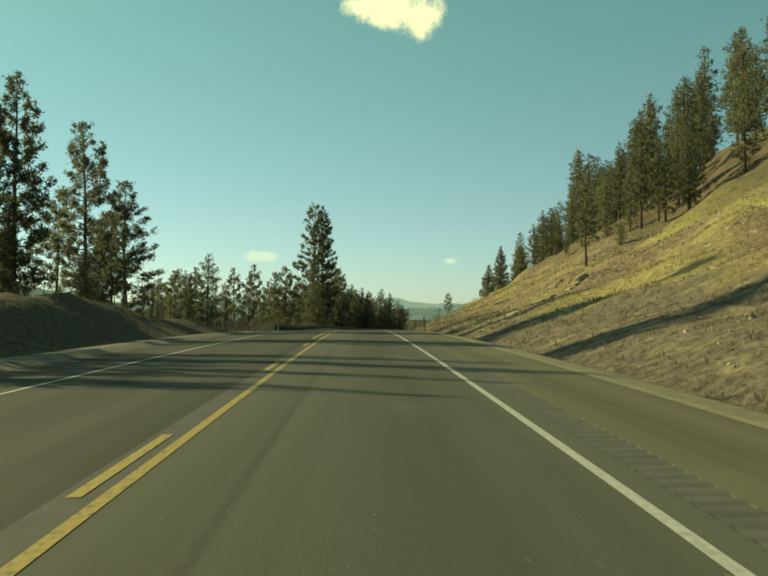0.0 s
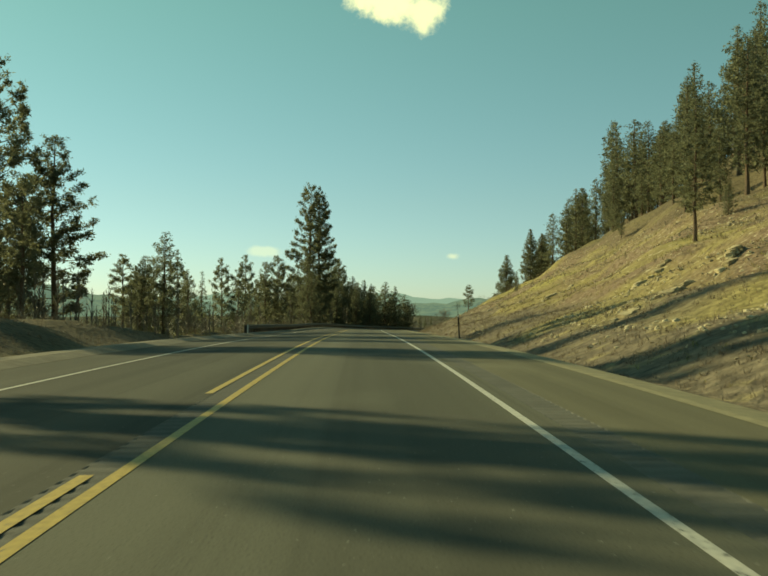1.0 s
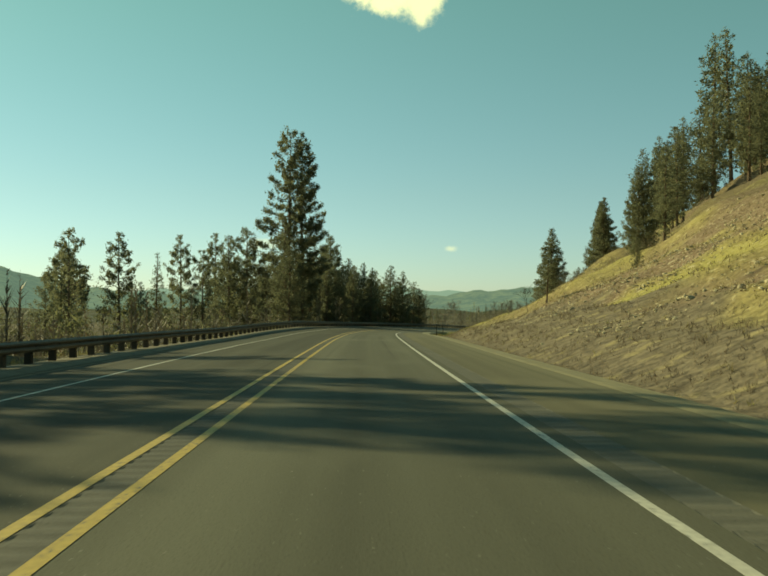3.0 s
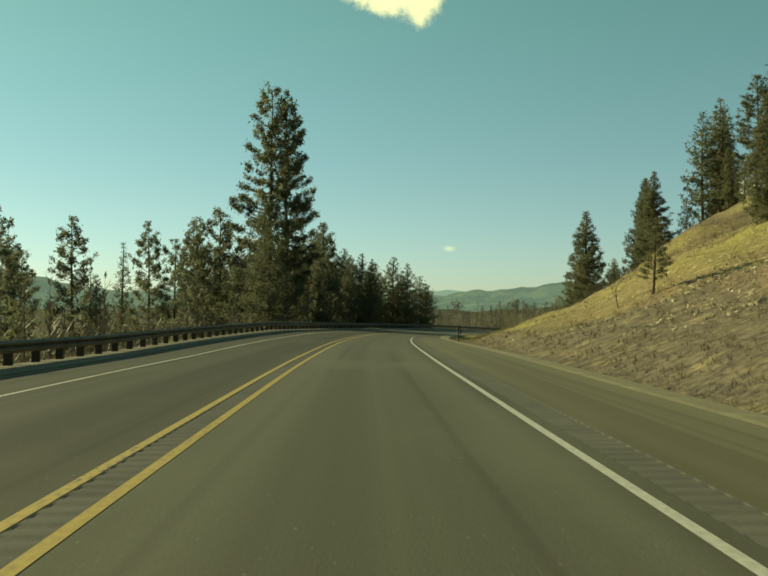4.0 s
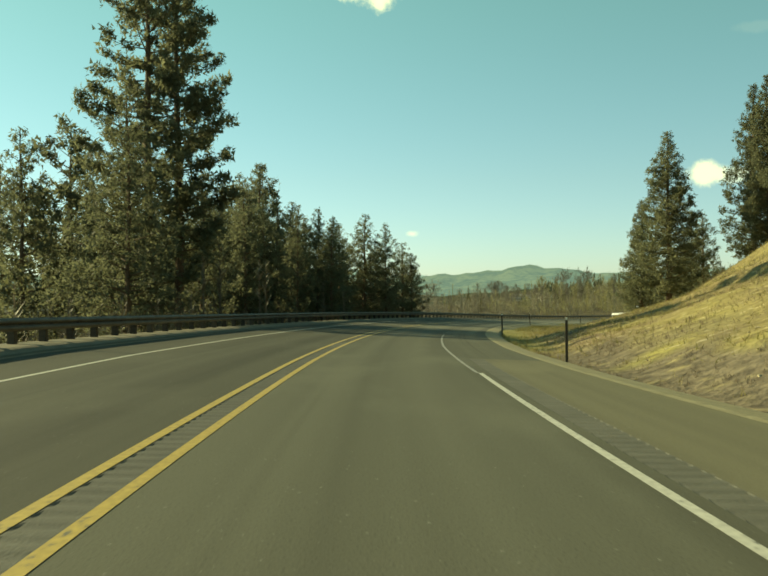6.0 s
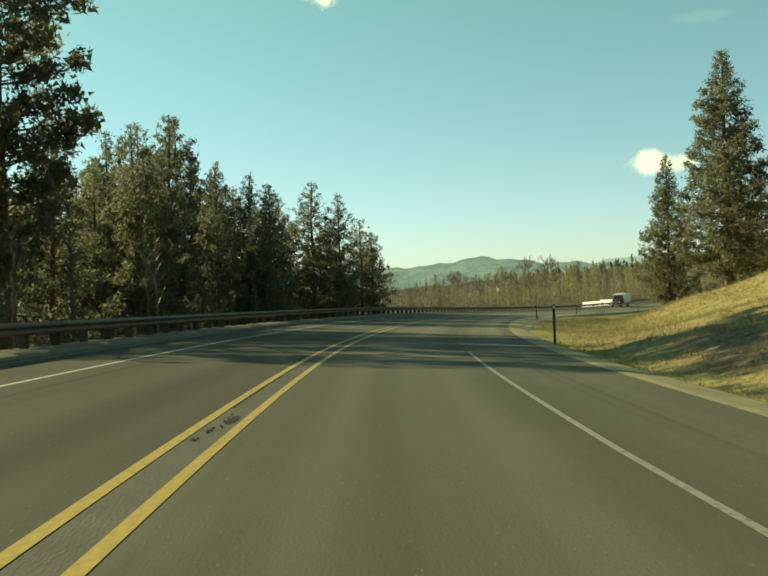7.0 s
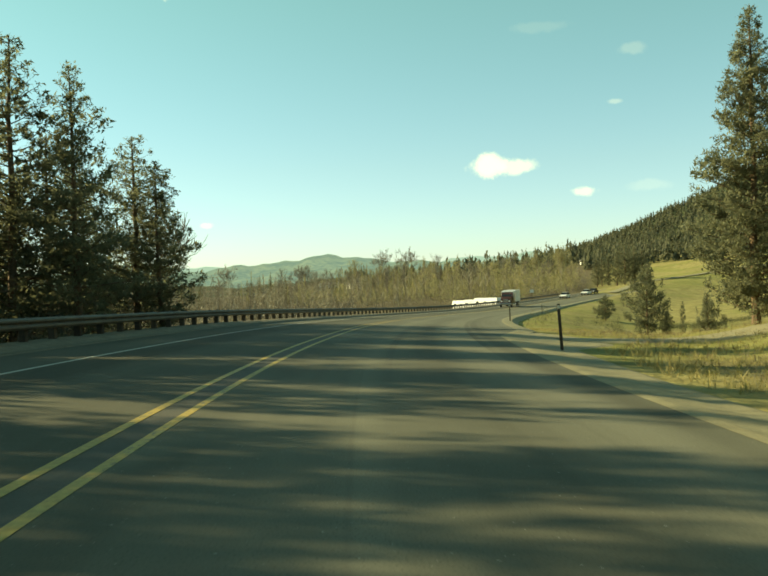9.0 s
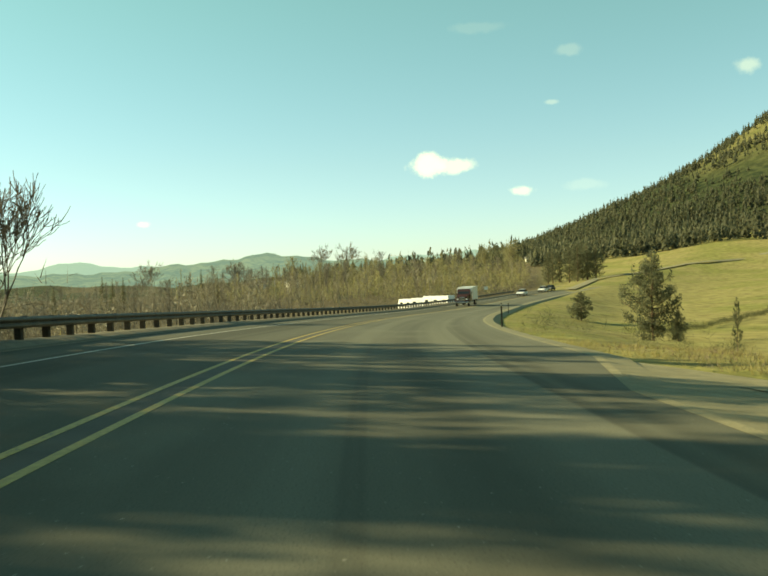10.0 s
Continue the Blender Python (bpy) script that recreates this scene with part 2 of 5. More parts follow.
def asphalt_material(name, lift=1.0, warm=0.0):
    m = bpy.data.materials.new(name)
    m.use_nodes = True
    nodes, links = m.node_tree.nodes, m.node_tree.links
    bsdf = nodes["Principled BSDF"]
    dark, light = (tuple(v * lift * k for v, k in zip(c, (1 + 0.12 * warm, 1, 1 - 0.25 * warm))) for c in ((0.061, 0.060, 0.045), (0.106, 0.104, 0.078)))
    tracks = noise_node(m, stretched(m, 0.75, 0.006), 1.0, 3.0)          # wheel tracks and paver seams run with the road
    col = mix_node(m, dark, light, tracks, 0.33, 0.66)
    seams = noise_node(m, stretched(m, 2.6, 0.012), 1.0, 2.0)
    col = mix_node(m, col, tuple(v * 0.92 for v in dark), seams, 0.60, 0.78)
    blot = noise_node(m, stretched(m, 0.35, 0.12), 1.0, 5.0)
    col = mix_node(m, col, tuple(v * 1.1 for v in light), blot, 0.54, 0.80)
    grit = noise_node(m, stretched(m, 1, 1), 55.0, 3.0)
    col = mix_node(m, col, tuple(v * 0.55 for v in dark), grit, 0.50, 0.85)
    chips = noise_node(m, stretched(m, 1, 1), 23.0, 1.0)
    col = mix_node(m, col, (0.22, 0.215, 0.18), chips, 0.735, 0.78)
    sep = nodes.new("ShaderNodeSeparateXYZ")                             # paler pavement beyond the bend
    links.new(stretched(m, 1, 1), sep.inputs[0])
    pale = nodes.new("ShaderNodeMapRange")
    pale.inputs["From Min"].default_value, pale.inputs["From Max"].default_value = 196, 226
    pale.inputs["To Min"].default_value, pale.inputs["To Max"].default_value = 1.0, 1.32
    links.new(sep.outputs["Y"], pale.inputs["Value"])
    lighter = nodes.new("ShaderNodeVectorMath")
    lighter.operation = "SCALE"
    links.new(col, lighter.inputs[0])
    links.new(pale.outputs["Result"], lighter.inputs["Scale"])
    links.new(lighter.outputs["Vector"], bsdf.inputs["Base Color"])
    bsdf.inputs["Roughness"].default_value = 0.90
    bsdf.inputs["Specular IOR Level"].default_value = 0.12
    b = nodes.new("ShaderNodeBump")
    b.inputs["Strength"].default_value, b.inputs["Distance"].default_value = 0.35, 0.006
    links.new(grit, b.inputs["Height"])
    links.new(b.outputs["Normal"], bsdf.inputs["Normal"])
    return m


def paint_material(name, colour, worn):
    """Road paint with chips and tyre wear down to the asphalt."""
    m = bpy.data.materials.new(name)
    m.use_nodes = True
    nodes, links = m.node_tree.nodes, m.node_tree.links
    bsdf = nodes["Principled BSDF"]
    fine = noise_node(m, stretched(m, 1, 0.6), 17.0, 6.0)
    wide = noise_node(m, stretched(m, 1, 0.15), 0.9, 3.0)
    sum_ = nodes.new("ShaderNodeMath")
    sum_.operation = "MULTIPLY_ADD"
    sum_.inputs[1].default_value = 0.6
    links.new(wide, sum_.inputs[0])
    links.new(fine, sum_.inputs[2])
    col = mix_node(m, colour, tuple(v * 0.72 for v in colour), fine, 0.35, 0.65)
    col = mix_node(m, col, (0.075, 0.074, 0.062), sum_.outputs[0], worn, worn + 0.10)
    links.new(col, bsdf.inputs["Base Color"])
    bsdf.inputs["Roughness"].default_value = 0.65
    return m


def land_material():
    """Dry grass, green grass, bare soil and litter, laid out by two layers painted on the land."""
    m = bpy.data.materials.new("land")
    m.use_nodes = True
    nodes, links = m.node_tree.nodes, m.node_tree.links
    bsdf = nodes["Principled BSDF"]
    co = nodes.new("ShaderNodeTexCoord").outputs["Object"]
    n1, n2, n3, n4 = (noise_node(m, co, sc, d) for sc, d in ((0.045, 4), (0.5, 6), (4.0, 5), (0.16, 5)))
    n5, n6 = noise_node(m, co, 2.3, 6), noise_node(m, co, 0.9, 6)
    zone = nodes.new("ShaderNodeAttribute")
    zone.attribute_name = "zone"
    sep = nodes.new("ShaderNodeSeparateColor")
    links.new(zone.outputs["Color"], sep.inputs["Color"])
    dry = mix_node(m, (0.195, 0.165, 0.070), (0.31, 0.27, 0.112), n2, 0.35, 0.65)
    green = mix_node(m, (0.155, 0.150, 0.050), (0.245, 0.235, 0.080), n2, 0.35, 0.65)
    grass = mix_node(m, dry, green, n1, 0.46, 0.60)
    soil = mix_node(m, (0.125, 0.085, 0.055), (0.25, 0.19, 0.13), n3, 0.35, 0.68)
    tan = mix_node(m, soil, mix_node(m, (0.185, 0.154, 0.070), (0.315, 0.268, 0.115), n2, 0.35, 0.65), n4, 0.47, 0.66)
    slope = mix_node(m, tan, mix_node(m, (0.222, 0.198, 0.074), (0.355, 0.316, 0.112), n3, 0.35, 0.65), n1, 0.545, 0.62)
    slope = mix_node(m, slope, (0.40, 0.35, 0.24), n5, 0.61, 0.67)
    slope = mix_node(m, slope, (0.10, 0.075, 0.05), n6, 0.57, 0.70)
    litter = mix_node(m, (0.070, 0.056, 0.036), (0.155, 0.128, 0.078), n3, 0.35, 0.7)
    forest = mix_node(m, (0.020, 0.030, 0.014), (0.055, 0.065, 0.028), n4, 0.4, 0.6)
    col = mix_node(m, grass, slope, sep.outputs["Red"], 0.1, 0.9)
    dead = mix_node(m, (0.085, 0.070, 0.052), (0.195, 0.162, 0.114), n5, 0.32, 0.68)          # dead grey-brown weeds at the foot of the bank
    dead = mix_node(m, dead, (0.27, 0.225, 0.125), n6, 0.56, 0.72)
    weeds = nodes.new("ShaderNodeAttribute")
    weeds.attribute_name = "weeds"
    col = mix_node(m, col, dead, weeds.outputs["Fac"], 0.15, 0.85)
    golden = nodes.new("ShaderNodeAttribute")                              # patches of straw-yellow grass on the bank
    golden.attribute_name = "gold"
    straw = mix_node(m, (0.185, 0.152, 0.062), (0.345, 0.292, 0.118), n5, 0.34, 0.66)
    col = mix_node(m, col, straw, golden.outputs["Fac"], 0.1, 1.0)
    col = mix_node(m, col, litter, sep.outputs["Green"], 0.1, 0.9)
    col = mix_node(m, col, forest, sep.outputs["Blue"], 0.1, 0.9)
    col = mix_node(m, col, tuple(v for v in (0.07, 0.055, 0.03)), n3, 0.64, 0.95)
    links.new(col, bsdf.inputs["Base Color"])
    bsdf.inputs["Roughness"].default_value = 0.95
    bsdf.inputs["Specular IOR Level"].default_value = 0.1
    b = nodes.new("ShaderNodeBump")
    b.inputs["Strength"].default_value, b.inputs["Distance"].default_value = 0.9, 0.12
    links.new(n3, b.inputs["Height"])
    b2 = nodes.new("ShaderNodeBump")
    b2.inputs["Strength"].default_value, b2.inputs["Distance"].default_value = 0.6, 0.22
    links.new(n6, b2.inputs["Height"])
    links.new(b2.outputs["Normal"], b.inputs["Normal"])
    links.new(b.outputs["Normal"], bsdf.inputs["Normal"])
    return m


def leaf_material(name, dark, light, through=0.35, each=0.35):
    """Thin foliage: some light passes through it."""
    m = mat(name, dark, light, rough=0.6, scale=0.6, fine=6.0, bump=0, island=0.5, each=each, spread=(0.15, 0.85), spec=0.25)
    nodes, links = m.node_tree.nodes, m.node_tree.links
    bsdf, out = nodes["Principled BSDF"], nodes["Material Output"]
    ramp = bsdf.inputs["Base Color"].links[0].from_socket
    tr = nodes.new("ShaderNodeBsdfTranslucent")
    links.new(ramp, tr.inputs["Color"])
    x = nodes.new("ShaderNodeMixShader")
    x.inputs[0].default_value = through
    links.new(bsdf.outputs[0], x.inputs[1])
    links.new(tr.outputs[0], x.inputs[2])
    links.new(x.outputs[0], out.inputs["Surface"])
    return m


ASPHALT = asphalt_material("asphalt", 1.22)
# The same asphalt, scaled darker for the oncoming lane.
FARLANEASPHALT = asphalt_material("darker asphalt of the far lane", 0.80)
SHOULDER = asphalt_material("dusty asphalt of the shoulder", 1.62, 0.45)
POTHOLE = asphalt_material("broken asphalt", 0.35, 0.2)
DUSTYRUMBLE = mat("dusty milled asphalt", (0.080, 0.077, 0.060), (0.138, 0.131, 0.102), scale=1.5, fine=45, bump=0.4)
RUMBLE = mat("milled asphalt", (0.058, 0.056, 0.045), (0.105, 0.100, 0.080), scale=1.5, fine=45, bump=0.4)
YELLOW = paint_material("yellow road paint", (0.43, 0.30, 0.060), 0.92)
WHITE = paint_material("white road paint", (0.52, 0.50, 0.42), 0.92)
FADED = paint_material("faded white road paint", (0.26, 0.25, 0.21), 0.86)
GRAVEL = mat("gravel", (0.16, 0.142, 0.085), (0.31, 0.275, 0.165), scale=2.5, fine=30, bump=0.6)
DIRT = mat("dusty gravel and soil", (0.085, 0.072, 0.048), (0.20, 0.175, 0.115), scale=2.5, fine=26, bump=0.6)
LAND = land_material()
BARK = mat("pine bark", (0.065, 0.045, 0.030), (0.19, 0.125, 0.078), scale=1.2, fine=9, bump=0.8, depth=0.05)
# Backlit look put into the colour: bare branches stand dark as silhouettes.
DARKBARK = mat("silhouette-dark bark", (0.045, 0.038, 0.030), (0.115, 0.098, 0.076), scale=1.5, fine=12, bump=0.6)
GREYBARK = mat("grey bark", (0.11, 0.095, 0.075), (0.28, 0.25, 0.19), scale=1.5, fine=12, bump=0.6)
NEEDLES = leaf_material("pine needles", (0.104, 0.111, 0.067), (0.212, 0.217, 0.132), 0.6)
FIRNEEDLES = leaf_material("fir needles", (0.070, 0.074, 0.040), (0.130, 0.132, 0.068), 0.6)
FARNEEDLES = leaf_material("far conifers", (0.060, 0.070, 0.046), (0.160, 0.160, 0.098), 0.6)
# Twigs paled for the haze across the valley, put into the base colour.
HAZYTWIGS = leaf_material("haze-paled far twigs", (0.165, 0.148, 0.108), (0.30, 0.268, 0.19), 0.3)
BUDS = leaf_material("young leaves", (0.21, 0.195, 0.100), (0.36, 0.325, 0.160), 0.45)
TWIGS = leaf_material("twigs", (0.110, 0.096, 0.073), (0.225, 0.195, 0.148), 0.15)
WEED = leaf_material("dead weed stalks", (0.105, 0.080, 0.055), (0.25, 0.195, 0.135), 0.2)
STRAW = leaf_material("dry grass blades", (0.185, 0.155, 0.066), (0.37, 0.318, 0.135), 0.35)
GREENBLADE = leaf_material("green grass blades", (0.17, 0.155, 0.050), (0.34, 0.305, 0.105), 0.35)
STEEL = mat("weathered galvanised steel", (0.105, 0.097, 0.080), (0.21, 0.195, 0.16), rough=0.7, scale=1.5, fine=25, bump=0.1, metal=0.25, each=0.2)
TIMBER = mat("treated timber", (0.036, 0.031, 0.024), (0.088, 0.074, 0.056), scale=3, fine=18, bump=0.4, each=0.4)
POSTBROWN = mat("brown steel post", (0.035, 0.028, 0.020), (0.075, 0.058, 0.040), rough=0.6, scale=4, fine=30, bump=0.1)
POSTWHITE = mat("white plastic post", (0.62, 0.61, 0.55), (0.78, 0.77, 0.70), rough=0.5, scale=4, fine=30, bump=0.05)
REFLECTOR = mat("reflector", (0.60, 0.58, 0.50), (0.80, 0.78, 0.70), rough=0.2, scale=20, fine=80, bump=0.1, spec=0.6)
BANKROCK = mat("crumbling bank rock", (0.26, 0.215, 0.13), (0.46, 0.39, 0.24), scale=2, fine=14, bump=0.7, each=0.4, depth=0.05)
STONE = mat("field stone", (0.30, 0.25, 0.16), (0.50, 0.43, 0.28), scale=2, fine=14, bump=0.7, island=0.5, depth=0.05)
WHITEWALL = mat("white painted siding", (0.62, 0.61, 0.56), (0.80, 0.79, 0.74), rough=0.6, scale=1.2, fine=12, bump=0.1, each=0.2)
ROOF = mat("grey shingles", (0.12, 0.115, 0.10), (0.24, 0.23, 0.20), scale=2, fine=16, bump=0.5, each=0.3)
CARPAINT = mat("white vehicle paint", (0.66, 0.66, 0.64), (0.80, 0.80, 0.78), rough=0.3, scale=0.8, fine=8, bump=0, spec=0.5)
REDPAINT = mat("dark red vehicle paint", (0.048, 0.020, 0.018), (0.075, 0.030, 0.026), rough=0.3, scale=0.8, fine=8, bump=0, spec=0.5)
RUBBER = mat("tyre rubber", (0.012, 0.012, 0.012), (0.030, 0.030, 0.028), scale=4, fine=30, bump=0.2)
CHROME = mat("chrome", (0.55, 0.55, 0.55), (0.7, 0.7, 0.7), rough=0.15, scale=2, fine=10, bump=0, metal=1.0)
DARKGLASS = mat("dark window glass", (0.012, 0.016, 0.018), (0.022, 0.027, 0.030), rough=0.08, scale=1, fine=5, bump=0, spec=0.6)
LAMP = mat("headlamp glass", (0.65, 0.65, 0.62), (0.8, 0.8, 0.78), rough=0.1, scale=4, fine=20, bump=0, spec=0.7)


# ---- mesh helpers ----
def mesh_of(name, verts, faces, material):
    me = bpy.data.meshes.new(name)
    me.from_pydata([tuple(v) for v in np.asarray(verts, float).reshape(-1, 3).tolist()], [], faces if isinstance(faces, list) else faces.tolist())
    me.materials.append(material)
    me.update()
    return me


def part(name, data, material=None, parent=None, label="", smooth=False):
    """Links a bmesh or a mesh as one object under a thing."""
    if isinstance(data, bmesh.types.BMesh):
        me = bpy.data.meshes.new(name)
        data.to_mesh(me)
        data.free()
        me.materials.append(material)
        data = me
    if smooth:
        data.polygons.foreach_set("use_smooth", [True] * len(data.polygons))
    ob = new(name, data)
    if parent is not None:
        ob.parent = parent
    if label:
        ob["label"] = label
    return ob


def thing(name, label, category, group="", kind="", at=None):
    ob = new(name)
    ob.empty_display_size = 0.2
    if at is not None:
        ob.matrix_basis = at
    return tagged(ob, label, category, group, kind)


def ribbon(name, s0, s1, us, lift, material, step=2.0, keep=None):
    """A strip that follows the road: us are fixed offsets or functions of s."""
    ss = np.arange(s0, s1 + step * 0.5, step)
    cols = [np.array([u(s) for s in ss]) if callable(u) else np.full(len(ss), float(u)) for u in us]
    lifts = lift if isinstance(lift, (list, tuple)) else [lift] * len(us)
    v = np.stack([road(ss, c, l) for c, l in zip(cols, lifts)], 1)
    n, k = len(ss), len(us)
    i = np.arange(n - 1)[:, None] * k + np.arange(k - 1)[None]
    f = np.stack([i, i + 1, i + k + 1, i + k], -1).reshape(-1, 4)
    me = mesh_of(name, v, f, material)
    uv = me.uv_layers.new(name="plan")
    plan = np.stack([np.stack(cols, 1), np.repeat(ss[:, None], k, 1)], -1).reshape(-1, 2)
    loops = np.empty(len(me.loops), int)
    me.loops.foreach_get("vertex_index", loops)
    uv.data.foreach_set("uv", plan[loops].ravel())
    return me


def tubes(paths, sides=5):
    """Tapered tubes: paths of (points n x 3, radii n), joined into vertices and faces."""
    vs, fs, base = [], [], 0
    ring = np.arange(sides) * math.tau / sides
    for pts, radii in paths:
        pts = np.asarray(pts, float)
        t = np.gradient(pts, axis=0)
        t /= np.linalg.norm(t, axis=1, keepdims=True) + 1e-9
        ref = np.where(np.abs(t[:, 2:]) > 0.9, [[1.0, 0, 0]], [[0, 0, 1.0]])
        a = np.cross(t, ref)
        a /= np.linalg.norm(a, axis=1, keepdims=True) + 1e-9
        b = np.cross(t, a)
        r = np.asarray(radii, float)[:, None, None]
        v = pts[:, None] + r * (np.cos(ring)[None, :, None] * a[:, None] + np.sin(ring)[None, :, None] * b[:, None])
        n = len(pts)
        vs.append(v.reshape(-1, 3))
        for k in range(n - 1):
            for j in range(sides):
                j2 = (j + 1) % sides
                fs.append((base + k * sides + j, base + k * sides + j2, base + (k + 1) * sides + j2, base + (k + 1) * sides + j))
        fs.append(tuple(base + (n - 1) * sides + j for j in range(sides)))
        base += n * sides
    return np.concatenate(vs), fs


def tufts(centres, sizes, blades, rng, up=0.3, thin=0.16, out=None, fluff=0.25, reach=1.0):
    """Tufts of narrow blades: one triangle each, splayed from every centre."""
    centres, sizes = np.asarray(centres, float), np.asarray(sizes, float)
    n = len(centres)
    d = rng.normal(size=(n, blades, 3))
    d[..., 2] += up
    if out is not None:
        d += 0.8 * np.asarray(out)[:, None]
    d /= np.linalg.norm(d, axis=-1, keepdims=True)
    side = np.cross(d, rng.normal(size=d.shape))
    side /= np.linalg.norm(side, axis=-1, keepdims=True)
    ln = sizes[:, None, None] * reach * rng.uniform(0.6, 1.2, (n, blades, 1))
    c = centres[:, None] + rng.normal(size=d.shape) * sizes[:, None, None] * fluff
    v = np.stack([c - side * ln * thin, c + side * ln * thin, c + d * ln], 2).reshape(-1, 3)
    return v, np.arange(len(v)).reshape(-1, 3)


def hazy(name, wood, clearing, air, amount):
    """Far land seen through kilometres of air: haze painted in as an even glow of the air's colour."""
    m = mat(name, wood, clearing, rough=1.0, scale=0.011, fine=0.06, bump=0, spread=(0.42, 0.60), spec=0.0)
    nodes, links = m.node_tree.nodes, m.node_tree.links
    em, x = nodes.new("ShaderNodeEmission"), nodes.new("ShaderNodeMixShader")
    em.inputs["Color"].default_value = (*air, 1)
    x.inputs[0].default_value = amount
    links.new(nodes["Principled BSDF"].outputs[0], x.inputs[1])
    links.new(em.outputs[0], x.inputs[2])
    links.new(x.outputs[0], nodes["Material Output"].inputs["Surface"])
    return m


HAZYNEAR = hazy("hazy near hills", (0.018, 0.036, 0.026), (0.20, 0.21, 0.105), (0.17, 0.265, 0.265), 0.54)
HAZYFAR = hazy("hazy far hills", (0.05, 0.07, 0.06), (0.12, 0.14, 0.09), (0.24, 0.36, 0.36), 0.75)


# ---- land, road and its markings ----
def spread_axis(lo, hi, step, far_lo, far_hi):
    mid = list(np.arange(lo, hi + step / 2, step))
    for sign, start, end in ((1, hi, far_hi), (-1, lo, far_lo)):
        p, w, more = start, step, []
        while (end - p) * sign > 0:
            w = min(w * 1.12, 120)
            p += sign * w
            more.append(p)
        mid = mid + more if sign > 0 else more[::-1] + mid
    return np.array(mid)


def weed_line(s):
    """How far from the road's middle the dead weeds reach up the bank."""
    return np.interp(s, (0, 45, 75, 100, 130, 150, 172, 190, 205), (15.5, 14.0, 12.5, 12.5, 14.0, 12.5, 10.5, 9.0, 5.0))


gx = spread_axis(-42, 96, 1.0, -4300, 4300)
gy = spread_axis(-12, 395, 1.9, -1200, 4400)
GX, GY = np.meshgrid(gx, gy)
GZ = ground(GX, GY)
gi = np.arange(len(gy) - 1)[:, None] * len(gx) + np.arange(len(gx) - 1)[None]
gf = np.stack([gi, gi + 1, gi + len(gx) + 1, gi + len(gx)], -1).reshape(-1, 4)
land_me = mesh_of("ground", np.stack([GX, GY, GZ], -1), gf, LAND)
GS, GU = along(GX, GY)
DIST = np.hypot(GX, GY - 200)
BEARING = np.degrees(np.arctan2(GX - 16.9, GY - 247.9))
zone = np.zeros((*GX.shape, 4))
zone[..., 3] = 1
zone[..., 0] = ease(5.5, 8, GU) * np.interp(GS, (-300, 200, 245, 262), (1, 1, 0.5, 0.1)) * ease(140, 100, GU)
zone[..., 1] = np.maximum(ease(9.2, 11, -GU) * np.interp(-GU, (60, 300, 1500), (1, 1.0, 0.9)) * np.maximum(np.interp(GS, (395, 440), (1, 0)), ease(31, 29.5, BEARING)), 0.75 * ease(22, 34, GU) * np.interp(GS, (-300, 180, 250), (1, 1, 0)))
PEAK = np.exp(-((GX - 905) ** 2 + (GY - 800) ** 2) / (2 * 245.0 ** 2))
zone[..., 2] = np.clip(ease(0.06, 0.13, PEAK) * (1 - 0.60 * ease(0.22, 0.34, PEAK)) + ease(430, 700, DIST - 160 * ease(60, 160, GX)) * (0.62 + 0.5 * waves(GX, GY, 240, 12)) * (1 - 0.66 * ease(0.24, 0.36, PEAK)), 0, 1)
layer = land_me.color_attributes.new("zone", "FLOAT_COLOR", "POINT")
layer.data.foreach_set("color", zone.ravel())
weed_me = land_me.attributes.new("weeds", "FLOAT", "POINT")
weed_me.data.foreach_set("value", (ease(5.0, 6.0, GU) * ease(1.6, -1.6, GU - weed_line(GS) - 1.6 * waves(GX, GY, 7, 21)) * ease(206, 190, GS)).ravel())
edge_s, edge_u = GS + 2.5 * waves(GX, GY, 11, 45), GU + 1.3 * waves(GX, GY, 8, 46)
gold = sum(k * ease(s0 - 3, s0 + 2, edge_s) * ease(s1 + 3, s1 - 2, edge_s) * ease(u0 - 1, u0 + 1, edge_u) * ease(u1 + 1.5, u1 - 1.5, edge_u)
           for s0, s1, u0, u1, k in ((45, 57, 9.6, 20, 0.8), (64, 77, 8.6, 16, 0.62), (97, 113, 11.5, 19, 0.68), (118, 128, 15, 24, 0.5), (30, 38, 15, 24, 0.5), (150, 246, 9, 28, 0.48)))
gold_me = land_me.attributes.new("gold", "FLOAT", "POINT")
gold_me.data.foreach_set("value", np.clip(gold, 0, 1).ravel())
land_me.polygons.foreach_set("use_smooth", [True] * len(land_me.polygons))
tagged(part("ground", land_me), "rolling land with dry yellow grass, bare soil and wooded hills", "ground", kind="structure")

R0, R1 = -60, 640
tagged(part("road", ribbon("road", R0, R1, (LEFT_EDGE, -6, -4, -2.13), 0.0, FARLANEASPHALT)), "grey aged asphalt two-lane highway with worn wheel tracks", "road", kind="structure")
ROAD = bpy.data.objects["road"]
part("lane_surface", ribbon("lane_surface", R0, R1, (-1.83, 0, 2.12), 0.0, ASPHALT), parent=ROAD)
part("shoulder_surface", ribbon("shoulder_surface", R0, 182, (2.52, 3.3, right_edge), 0.0, SHOULDER), parent=ROAD)
part("shoulder_surface", ribbon("shoulder_surface", 182, R1, (2.52, 3.3, right_edge), 0.0, ASPHALT), parent=ROAD)


